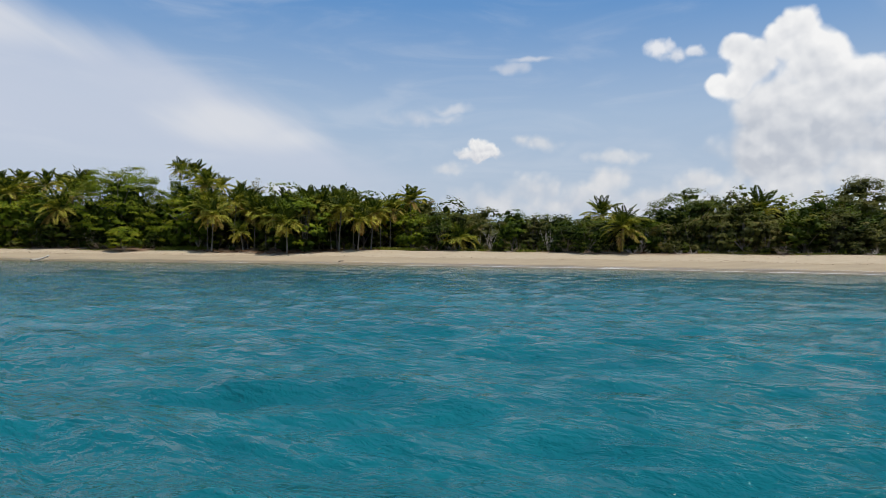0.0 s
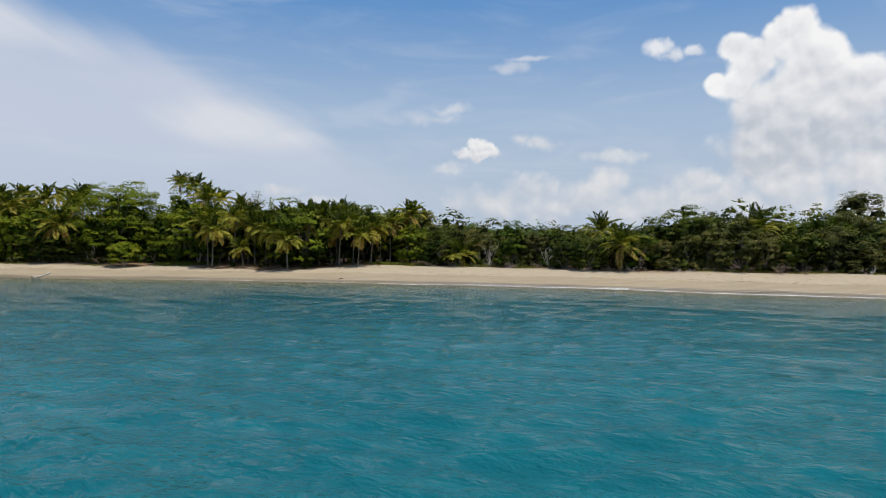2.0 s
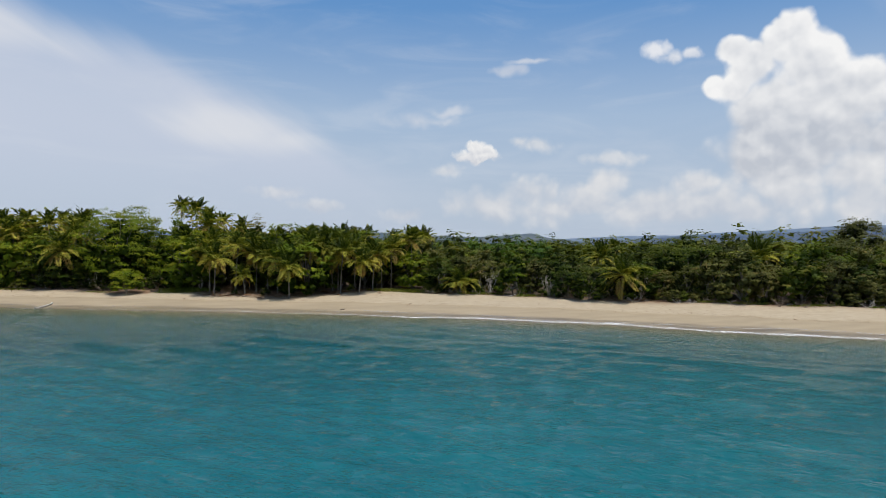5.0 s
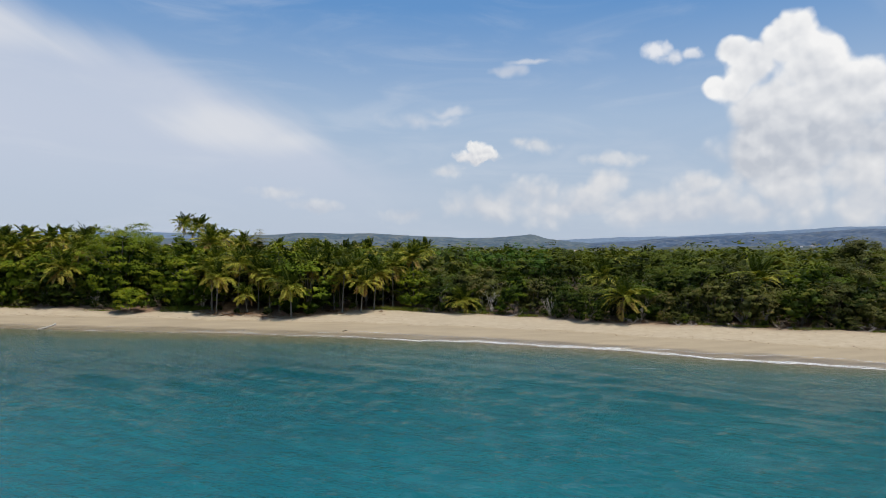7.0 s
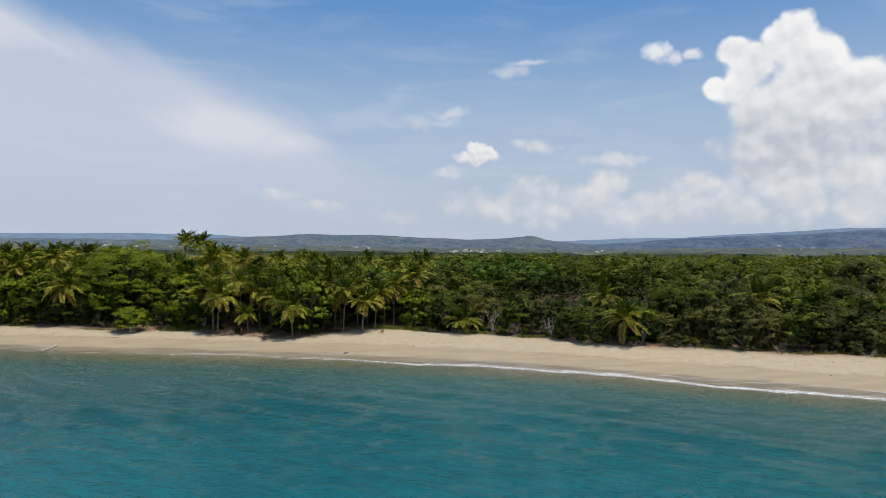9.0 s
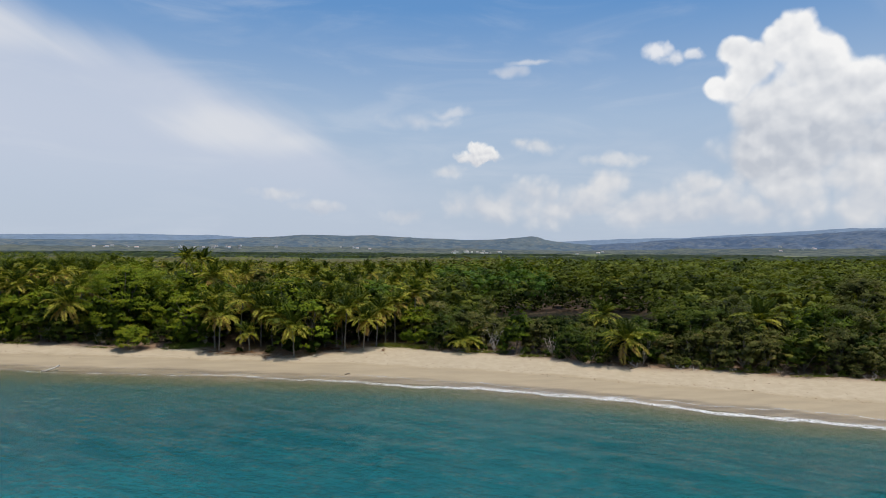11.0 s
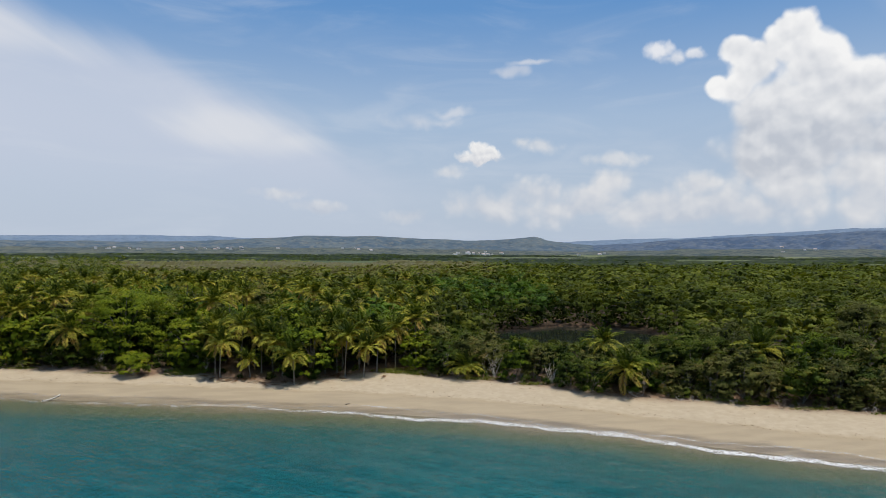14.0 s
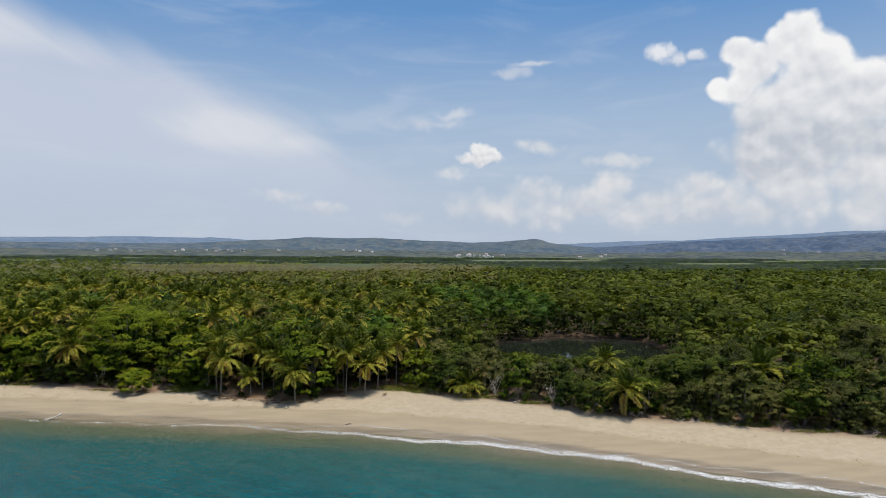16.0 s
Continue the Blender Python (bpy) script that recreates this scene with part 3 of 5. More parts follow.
def build_hills():
    build_hill("backdrop_far_hills", "low hills with blue distance haze in their colour", HILL_FAR, 4780, [(-1.0, 0.010), (-0.6, 0.0182), (-0.535, 0.0192), (-0.495, 0.0207), (-0.426, 0.0215), (-0.359, 0.0208), (-0.344, 0.0218), (-0.305, 0.0193), (-0.24, 0.0175), (-0.1, 0.012)], 0.0004, 1)
    build_hill("backdrop_far_range", "long mountain range with pale blue haze in its colour", HILL_FAR, 4780, [(0.10, 0.010), (0.172, 0.0150), (0.239, 0.0183), (0.272, 0.0200), (0.351, 0.0211), (0.426, 0.0256), (0.496, 0.0290), (0.529, 0.0310), (0.567, 0.0335), (0.602, 0.033), (1.0, 0.028)], 0.0003, 2)
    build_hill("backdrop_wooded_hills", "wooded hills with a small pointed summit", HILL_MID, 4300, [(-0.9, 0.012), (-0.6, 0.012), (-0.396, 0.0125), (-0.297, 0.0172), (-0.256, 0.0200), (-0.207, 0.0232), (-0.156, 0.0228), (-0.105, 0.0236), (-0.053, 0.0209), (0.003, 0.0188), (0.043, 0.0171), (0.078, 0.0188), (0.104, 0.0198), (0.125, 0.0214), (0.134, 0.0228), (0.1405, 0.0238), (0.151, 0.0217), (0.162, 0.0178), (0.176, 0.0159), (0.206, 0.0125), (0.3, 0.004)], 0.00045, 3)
    build_hill("backdrop_shaded_ridge", "dark ridge with blue haze and cloud shade in its colour", HILL_RIGHT, 4300, [(0.13, 0.002), (0.189, 0.0080), (0.272, 0.0130), (0.312, 0.0165), (0.389, 0.0208), (0.447, 0.0236), (0.496, 0.0242), (0.529, 0.0262), (0.561, 0.0280), (0.573, 0.0295), (0.602, 0.0300), (0.9, 0.024)], 0.0005, 4)
    build_hill("backdrop_foothills", "green foothills with scattered pasture", HILL_NEAR, 3300, [(-0.9, 0.004), (-0.5, 0.0035), (-0.2, 0.005), (0.0, 0.004), (0.2, 0.001), (0.35, 0.0045), (0.47, 0.006), (0.6, 0.005), (0.9, 0.006)], 0.0008, 5, 2.0, 900.0)
    build_hill("backdrop_knoll", "low grassy knoll on the plain", HILL_NEAR, 2500, [(0.20, -0.011), (0.26, -0.006), (0.30, -0.0035), (0.335, -0.0040), (0.37, -0.007), (0.42, -0.012)], 0.0003, 6, 2.0, 260.0)


build_ground()
build_sea()
build_foam()
build_pond()
build_hills()


# ---------------------------------------------------------------- palms
def frond_piece(rng, length, rise, sag, pairs=20, tint=0.5, wide=1.0, broad=1.0):
    """One feather leaf growing along +x from the origin: a curved midrib with drooping leaflets."""
    s = np.linspace(0, 1, 9)
    ang = np.radians(rise) - sag * s ** 1.4
    step = length / 8
    x = np.concatenate([[0], np.cumsum(np.cos((ang[1:] + ang[:-1]) / 2) * step)])
    z = np.concatenate([[0], np.cumsum(np.sin((ang[1:] + ang[:-1]) / 2) * step)])
    side = 0.10 * length * rng.normal() * s ** 2
    rib = np.stack([x, side, z], 1)
    w = 0.055 * (1 - 0.85 * s)
    pieces = [tube(rib, w, 3)]
    pieces[0] = (pieces[0][0], pieces[0][1], np.full(len(pieces[0][0]), min(1.0, tint + 0.22)))
    t = np.linspace(0.13, 0.985, pairs)
    root = np.stack([np.interp(t, s, rib[:, k]) for k in range(3)], 1)
    fore = np.stack([np.cos(np.interp(t, s, ang)), np.zeros(pairs), np.sin(np.interp(t, s, ang))], 1)
    up = np.stack([-fore[:, 2], np.zeros(pairs), fore[:, 0]], 1)
    ll = length * 0.265 * wide * np.sin(np.pi * np.clip(t * 0.86 + 0.12, 0, 1)) ** 0.6
    for sg in (-1, 1):
        out = np.stack([np.zeros(pairs), np.full(pairs, float(sg)), np.zeros(pairs)], 1)
        d = out * 0.80 + fore * (0.50 + 0.35 * t[:, None]) + up * 0.16 + rng.normal(0, 0.08, (pairs, 3))
        d /= np.linalg.norm(d, axis=1)[:, None]
        mid = root + d * ll[:, None] * 0.5 + np.array([0, 0, -0.03]) * ll[:, None]
        tip = root + d * ll[:, None] * 0.92 + np.array([0, 0, -0.30]) * ll[:, None] * rng.uniform(0.6, 1.5, (pairs, 1))
        wd = fore * (length * 0.026 * broad * (22 / pairs) ** 0.7)
        v = np.stack([root, mid - wd, tip, mid + wd], 1).reshape(-1, 3)
        tt = np.clip(tint + rng.normal(0, 0.07, pairs) + 0.10 * t, 0, 1)
        pieces.append((v, np.arange(4 * pairs).reshape(pairs, 4), np.repeat(tt, 4)))
    return stack(pieces)


# how steeply a leaf rises, how much it bends, its tint and length, from the spear to the hanging old leaves
# tint mixes ageing with painted light: upper leaves backlit dark, lower ones sunlit yellow
FROND_KINDS = ((83, 0.40, 0.20, 0.85), (72, 0.65, 0.24, 1.0), (58, 0.90, 0.32, 1.05), (42, 1.10, 0.48, 1.05), (24, 1.20, 0.62, 1.0), (3, 1.10, 0.74, 0.95), (-32, 0.75, 0.90, 0.85))
FROND_COUNT = (3, 5, 6, 6, 5, 4, 2)


def frond_meshes(seed, length=4.0):
    rng = np.random.default_rng(seed)
    out = []
    for rise, sag, tint, rel in FROND_KINDS:
        v, f, t = frond_piece(rng, length * rel, rise, sag, 22, tint)
        out.append(mesh_of("frond", v, f, LEAF_PALM, False, tint=t))
    return out


FRONDS = [frond_meshes(s) for s in (21, 22, 23)]


def trunk_mesh(rng, height, lean, turn, thick=0.17):
    s = np.linspace(0, 1, 12)
    bend = lean * (s ** 1.5)
    pts = np.stack([bend * math.cos(turn), bend * math.sin(turn), s * height - 0.25 * (1 - s)], 1)
    rad = thick * (1 + 0.7 * np.exp(-s * 9) - 0.25 * s) * (1 + 0.05 * (-1) ** np.arange(12))
    v, f, t = tube(pts, rad, 8)
    return mesh_of("trunk", v, f, BARK_PALM, True, tint=t), pts[-1]


def palm(x, y, crown_z, size=1.0, lean=0.0, turn=0.0, seed=0, label="coconut palm with arching yellow-green fronds", young=False, yellow=0):
    """A coconut palm on the ground at x, y; every leaf is a part."""
    rng = np.random.default_rng(seed)
    z = float(ground_z(x, y))
    top = new("palm_tree")
    top.matrix_basis = Matrix.Translation((x, y, z))
    tagged(top, label, "palm", "coconut palms on the beach")
    me, tip = trunk_mesh(rng, max(0.6, crown_z - z), lean, turn, 0.12 if young else 0.14)
    part("trunk", me, top)
    kit = FRONDS[seed % 3]
    az = rng.uniform(0, 6.28)
    for kind, (me, count) in enumerate(zip(kit, FROND_COUNT)):
        for i in range(count):
            az += 2.39996
            # yellow: chance of the next, yellower kind; also stands for sunlit leaves
            k = min(6, kind + (1 if yellow and rng.random() < 0.3 * yellow else 0))
            m = Matrix.Translation(tuple(tip)) @ Euler((rng.normal(0, 0.10), rng.normal(0, 0.13), az)).to_matrix().to_4x4() @ Matrix.Scale(size * rng.uniform(0.92, 1.2), 4)
            part("frond", kit[k], top, "", m)
    return top


def palm_crown_mesh(seed, length=4.0):
    rng = np.random.default_rng(seed)
    pieces, az = [], 0.0
    for (rise, sag, tint, rel), count in zip(FROND_KINDS, FROND_COUNT):
        for i in range(count):
            az += 2.39996
            v, f, t = frond_piece(rng, length * rel * rng.uniform(0.85, 1.1), rise + rng.normal(0, 7), sag * rng.uniform(0.8, 1.2), 10, min(1, tint + rng.normal(0, 0.06)), 1.05, 1.35)
            c, s = math.cos(az), math.sin(az)
            pieces.append((v @ np.array([[c, s, 0], [-s, c, 0], [0, 0, 1]]), f, t))
    v, f, t = stack(pieces)
    return mesh_of("crown", v, f, LEAF_PALM, False, tint=t)


PALM_CROWNS = [palm_crown_mesh(s) for s in (31, 32, 33, 34)]


def back_palm(x, y, crown_z, size, seed):
    rng = np.random.default_rng(seed)
    z = float(ground_z(x, y))
    top = new("palm_tree")
    top.matrix_basis = Matrix.Translation((x, y, z))
    tagged(top, "tall coconut palm rising out of the wood", "palm", "coconut palms in the wood")
    me, tip = trunk_mesh(rng, crown_z - z, rng.uniform(0, 1.6), rng.uniform(0, 6.28), 0.14)
    part("trunk", me, top)
    part("crown", PALM_CROWNS[seed % 4], top, "", Matrix.Translation(tuple(tip)) @ Euler((rng.normal(0, 0.08), rng.normal(0, 0.08), rng.uniform(0, 6.28))).to_matrix().to_4x4() @ Matrix.Scale(size, 4))


# x, y, height of the crown, size, lean, direction of the lean
BEACH_PALMS = [
    (-84.0, 142.0, 10.4, 1.25, 4.2, -0.5), (-79.0, 141.5, 14.0, 1.0, 1.0, 1.0), (-90.5, 146.0, 12.0, 1.0, 0.8, 2.0), (-28.6, 126.4, 7.4, 1.05, 0.4, 2.8), (-44.6, 130.8, 8.9, 1.0, 0.3, 1.0),
    (-38.4, 130.6, 5.6, 0.72, 0.5, 3.0), (-35.0, 135.0, 9.3, 1.0, 0.4, 3.1), (-42.0, 136.0, 11.6, 1.08, 0.5, 0.0), (-24.0, 134.0, 11.7, 1.0, 0.5, 0.2), (-19.5, 131.5, 10.3, 0.95, 0.4, 0.5),
    (-15.6, 130.5, 8.2, 0.98, 0.5, 0.3), (-9.8, 138.5, 11.0, 0.98, 0.3, 2.0),
]
SHORE_PALMS = [
    (-12.0, 140.0, 9.0, 0.75, 0.3, 2.0), (4.4, 129.0, 4.6, 0.98, 0.2, 0.0), (32.4, 114.6, 6.7, 1.2, 0.9, 1.2), (58.5, 118.5, 9.6, 1.2, 0.4, 2.0), (32.6, 128.5, 9.6, 1.02, 0.4, 3.0),
    (-27.5, 137.5, 12.2, 1.0, 0.5, 1.0), (-31.5, 138.5, 11.4, 1.0, 0.5, 4.0), (-47.5, 139.5, 12.0, 1.0, 0.5, 4.0), (-21.0, 138.0, 12.3, 0.95, 0.6, 4.5), (-99.0, 147.0, 13.2, 1.0, 0.6, 3.0),
]
for i, (x, y, c, s, l, t) in enumerate(BEACH_PALMS):
    palm(x, y, c, s, l, t, 100 + i, yellow=2 if i % 3 else 3)
for i, (x, y, c, s, l, t) in enumerate(SHORE_PALMS):
    palm(x, y, c, s, l, t, 200 + i, "coconut palm with dark green upright fronds" if i in (3, 4) else "coconut palm with arching green and browning fronds", yellow=0 if i in (3, 4) else 1)

GROVE_PALMS = [
    (-26.0, 132.0, 10.6, 1.05, 0.6, 1.0), (-21.6, 134.5, 9.4, 1.0, 0.5, 2.6), (-32.4, 132.6, 8.8, 1.0, 0.6, 3.4), (-46.6, 134.0, 10.4, 1.05, 0.6, 2.2), (-13.4, 134.5, 9.8, 0.95, 0.5, 0.4), (-37.2, 134.4, 9.9, 1.0, 0.5, 1.8), (-49.4, 137.0, 9.0, 0.95, 0.5, 2.9), (-17.4, 137.0, 11.2, 1.0, 0.4, 1.4),
]
for i, (x, y, c, s, l, t) in enumerate(GROVE_PALMS):
    palm(x, y, c, s, l, t, 260 + i, yellow=2 + i % 2)

BACK_PALMS = [
    (-112, 166, 13.0), (-127, 204, 14.0), (-211, 329, 14.0), (-201, 330, 14.0), (-250, 426, 14.0), (-124, 219, 14.0), (-159, 297, 14.0), (-158, 312, 14.0), (-124, 259, 14.0), (-113, 252, 14.0),
    (-215, 385, 14.0), (-167, 254, 14.0), (-173, 364, 13.5), (-155, 367, 13.5), (-98, 290, 13.5), (-111, 350, 13.0), (-52, 174, 12.5), (-44, 168, 12.0), (-64, 217, 13.0), (-52, 238, 13.0),
    (-49, 250, 13.0), (-37, 216, 12.5), (-28, 211, 12.0), (-15, 207, 11.5), (-8, 187, 11.5), (-8, 226, 16.0), (-19, 340, 14.0), (-36, 402, 13.0), (-21, 203, 15.2),
]
TALL_PALMS = [
    (38, 404, 12.0), (55, 348, 12.0), (52, 308, 12.0), (57, 309, 12.0), (63, 238, 12.5), (-46, 304, 13.0), (-36, 284, 13.0), (-45, 186, 12.5), (-60, 180, 13.0),
    (-60, 151, 20.2), (-56.5, 152.5, 19.6), (-53.2, 155, 18.0), (-51, 158, 17.2), (-95, 152, 17.0), (-91, 156, 17.4), (-88, 149, 16.2), (-84, 152, 16.8), (-103, 155, 17.2), (-80, 149, 16.4), (-99, 150, 16.6), (-13, 205, 14.5), (48, 312, 11.5), (60, 330, 12),
]
for i, (x, y, c) in enumerate(BACK_PALMS + TALL_PALMS):
    back_palm(x, y, c, (0.80 if c > 16.5 else 0.95) + 0.2 * ((i * 7) % 5) / 5, 300 + i)


def scatter_palms():
    rng = np.random.default_rng(55)
    done, k = [(x, y) for x, y, _ in BACK_PALMS + TALL_PALMS] + [(p[0], p[1]) for p in BEACH_PALMS + SHORE_PALMS + GROVE_PALMS], 0
    while k < 74:
        y = 138 + 190 * rng.random() ** 1.6
        x = y * rng.uniform(-0.70, -0.02)
        if y < float(edge(x)) + 5 or -77 < x < -57 and y < 156 or min(math.hypot(x - a, y - b) for a, b in done) < 3.6:
            continue
        done.append((x, y))
        c = (14.8 if x < -50 else 11.8) + 1.8 * min(1.0, max(0.0, (y - 160) / 40)) * (x > -50) + rng.normal(0, 1.0)
        back_palm(x, y, c, rng.uniform(0.9, 1.2), 500 + k)
        k += 1


scatter_palms()


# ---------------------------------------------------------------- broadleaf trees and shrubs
def inner_shade_leaves(rng, boughs, size, count, leaf):
    """Inside of a crown: large sprays round each bough, shade painted as dark tint."""
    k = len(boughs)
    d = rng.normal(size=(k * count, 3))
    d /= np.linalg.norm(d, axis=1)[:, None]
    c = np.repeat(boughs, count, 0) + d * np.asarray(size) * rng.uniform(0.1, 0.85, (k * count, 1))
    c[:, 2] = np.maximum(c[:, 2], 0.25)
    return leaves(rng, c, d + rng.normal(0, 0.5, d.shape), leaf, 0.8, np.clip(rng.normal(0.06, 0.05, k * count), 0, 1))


def broadleaf(seed, name, label, category, mat, height, radius, crown_from, clumps, per, leaf, clump_r=0.17, flat=1.0, low=0.15, lumps=9, limbs=7, trunk_r=0.2, tint=0.45, group="", core=0.34, dome=False):
    """A tree with its foot at the origin: trunk with limbs, and a crown of leaf clumps gathered on a few big boughs."""
    rng = np.random.default_rng(seed)
    top = new(name)
    tagged(top, label, category, group)
    ch = height - crown_from
    b = rng.normal(size=(lumps, 3))
    b[:, 2] = np.abs(b[:, 2]) * 1.1 - low
    b /= np.linalg.norm(b, axis=1)[:, None]
    b *= rng.uniform(0.40, 0.75, (lumps, 1))
    d = rng.normal(size=(clumps, 3))
    d /= np.linalg.norm(d, axis=1)[:, None]
    d[:, 2] = np.where(d[:, 2] < -0.75, -0.6 * d[:, 2], d[:, 2])
    p = b[np.arange(clumps) % lumps] + d * 0.40 * rng.uniform(0.75, 1.0, (clumps, 1))
    if dome:
        # clumps over a lumpy dome, closed above and open below
        d[:, 2] = np.where(d[:, 2] < -0.45, -d[:, 2], d[:, 2])
        d /= np.linalg.norm(d, axis=1)[:, None]
        lump = np.array([noise.noise((q[0] * 2.3 + seed, q[1] * 2.3, q[2] * 2.3)) for q in d])
        p = d * (0.84 + 0.30 * lump + rng.uniform(-0.10, 0.04, clumps))[:, None]
    lo, hi = np.percentile(p[:, 2], 2), np.percentile(p[:, 2], 99)
    wide = np.percentile(np.hypot(p[:, 0], p[:, 1]), 92)
    cr = radius * clump_r * rng.uniform(0.7, 1.35, clumps)

    def fit_in(q):
        u = np.clip((q[:, 2] - lo) / (hi - lo), -0.05, 1.1)
        return np.stack([q[:, 0] / wide * radius * 0.9, q[:, 1] / wide * radius * 0.9, crown_from + radius * clump_r * 0.5 + np.maximum(u, 0) ** flat * (ch - radius * clump_r * 1.1)], 1)

    pts, boughs = fit_in(p), fit_in(b)
    d = rng.normal(size=(clumps * per, 3))
    d /= np.linalg.norm(d, axis=1)[:, None]
    d[:, 2] = np.where(d[:, 2] < -0.2, -0.5 * d[:, 2], d[:, 2])
    rad = np.repeat(cr, per)[:, None] * rng.uniform(0.45, 1.0, (clumps * per, 1)) ** 0.6
    c = np.repeat(pts, per, 0) + d * rad * np.array([1.15, 1.15, 0.75])
    c[:, 2] = np.maximum(c[:, 2], 0.1)
    out = c - np.array([0, 0, crown_from + 0.30 * ch])
    out /= np.linalg.norm(out, axis=1)[:, None] + 1e-9
    nrm = d * 0.6 + out * 0.7 + np.array([0, 0, 0.45]) + rng.normal(0, 0.22, d.shape)
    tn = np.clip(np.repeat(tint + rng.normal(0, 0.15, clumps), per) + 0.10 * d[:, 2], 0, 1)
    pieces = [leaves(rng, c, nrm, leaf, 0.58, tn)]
    # inner sprays carry the crown's inside shade in their dark colour
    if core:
        pieces.append(inner_shade_leaves(rng, boughs, (radius * core, radius * core, max(0.25 * radius, ch * 0.6 * core)), 20 if radius < 8 else 34, min(1.05, 0.26 * radius)))
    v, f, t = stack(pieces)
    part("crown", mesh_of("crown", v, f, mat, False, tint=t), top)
    wood = []
    fork = np.array([rng.normal(0, 0.2), rng.normal(0, 0.2), max(0.3, crown_from * 0.8)])
    wood.append(tube([(0, 0, -0.3), fork * 0.5 + np.array([rng.normal(0, 0.1), 0, 0]), fork], [trunk_r * 1.3, trunk_r, trunk_r * 0.85], 7))
    for i in range(limbs):
        e = pts[int(rng.integers(clumps))]
        m = fork + (e - fork) * 0.5 + rng.normal(0, 0.12, 3) * radius * 0.4 + np.array([0, 0, 0.1 * ch])
        wood.append(tube([fork, m, e], [trunk_r * 0.55, trunk_r * 0.32, trunk_r * 0.1], 5))
    wv, wf, wt = stack(wood)
    part("trunk", mesh_of("trunk", wv, wf, BARK, True, tint=wt), top)
    return top


def put(ob, x, y, scale=1.0, turn=0.0, squash=1.0):
    ob.matrix_basis = Matrix.Translation((x, y, float(ground_z(x, y)))) @ Euler((0, 0, turn)).to_matrix().to_4x4() @ Matrix.Diagonal((scale, scale, scale * squash, 1))


# trees with a look of their own
put(broadleaf(1, "broadleaf_tree", "large spreading tree with a bright green domed crown", "tree", LEAF_BRIGHT, 17.8, 10.0, 3.0, 460, 40, 0.38, 0.11, 0.85, 0.9, 44, 12, 0.34, 0.58, dome=True), -70.0, 144.5, 1.0, 0.4)
put(broadleaf(2, "broadleaf_tree", "tall airy tree with light green foliage", "tree", LEAF_BRIGHT, 17.8, 5.2, 5.0, 110, 46, 0.34, 0.17, 0.9, 0.2, 13, 9, 0.24, 0.66, core=0.22), -55.0, 147.5, 1.0, 1.4)
put(broadleaf(3, "sea_grape_bush", "rounded bright green bush at the beach edge", "bush", LEAF_BRIGHT, 5.2, 3.6, 0.4, 95, 46, 0.30, 0.18, 0.9, 0.1, 9, 6, 0.12, 0.70, dome=True), -63.3, 133.4, 1.0, 0.2)
put(broadleaf(4, "broadleaf_tree", "feathery tall tree with thin grey-green crown", "tree", LEAF_OLIVE, 16.8, 5.0, 6.0, 110, 40, 0.30, 0.16, 1.0, 0.1, 11, 12, 0.22, 0.55, core=0.2), -45.5, 164.0, 1.0, 2.2)
put(broadleaf(5, "broadleaf_tree", "flat-topped tree with layered dark green crown", "tree", LEAF_DARK, 11.8, 7.2, 1.0, 190, 46, 0.34, 0.13, 0.8, 0.7, 22, 10, 0.26, 0.50, dome=True), 46.5, 121.5, 1.0, 0.6)
put(broadleaf(6, "broadleaf_tree", "flat-topped tree with olive layered crown", "tree", LEAF_OLIVE, 11.8, 6.6, 1.2, 170, 44, 0.34, 0.14, 0.8, 0.7, 20, 10, 0.26, 0.48, dome=True), 55.0, 126.5, 1.0, 2.6)
put(broadleaf(7, "broadleaf_tree", "tall tree with a rounded olive crown above the wood", "tree", LEAF_OLIVE, 15.6, 4.9, 7.0, 130, 44, 0.32, 0.17, 0.75, 0.5, 15, 10, 0.2, 0.5, core=0.34, dome=True), 85.0, 131.5, 1.0, 0.6)
put(broadleaf(8, "broadleaf_tree", "leafy tree with pale grey-green crown", "tree", LEAF_OLIVE, 11.4, 5.2, 1.4, 120, 44, 0.32, 0.16, 0.8, 0.5, 14, 10, 0.2, 0.55, dome=True), 74.5, 121.0, 1.0, 1.9)
put(broadleaf(9, "sea_grape_bush", "small round dark green shrub on the sand", "bush", LEAF_DARK, 1.9, 1.25, 0.1, 32, 40, 0.22, 0.24, 0.9, 0.0, 5, 5, 0.05, 0.35), 42.6, 112.0, 1.0, 0.3)

KINDS = {
    "dark": [broadleaf(40 + i, "broadleaf_tree", "dense dark green coastal tree", "tree", LEAF_DARK, 9.0, 4.6, 0.5, 84, 20, 0.47, 0.17, 0.85, 0.7, 13 + i, 7, 0.17, 0.46, "coastal trees", dome=i % 2 == 0) for i in range(4)],
    "bright": [broadleaf(50 + i, "broadleaf_tree", "leafy mid-green coastal tree", "tree", LEAF_BRIGHT, 9.0, 4.6, 0.7, 84, 20, 0.47, 0.17, 0.85, 0.7, 13 + i, 7, 0.17, 0.44, "coastal trees", dome=i % 2 == 0) for i in range(3)],
    "olive": [broadleaf(60 + i, "broadleaf_tree", "thin grey-green coastal tree with bare limbs showing", "tree", LEAF_OLIVE, 9.0, 4.5, 0.5, 84, 19, 0.45, 0.17, 0.85, 0.7, 14, 14, 0.15, 0.50, "coastal trees", 0.3, dome=i == 1) for i in range(4)],
    "shrub": [broadleaf(70 + i, "shrub", "tangled green shrub at the edge of the sand", "shrub", LEAF_OLIVE if i % 2 else LEAF_DARK, 3.6, 2.5, 0.1, 52, 24, 0.31, 0.21, 0.9, 0.1, 9, 12, 0.06, 0.50, "shrubs along the beach") for i in range(4)],
}
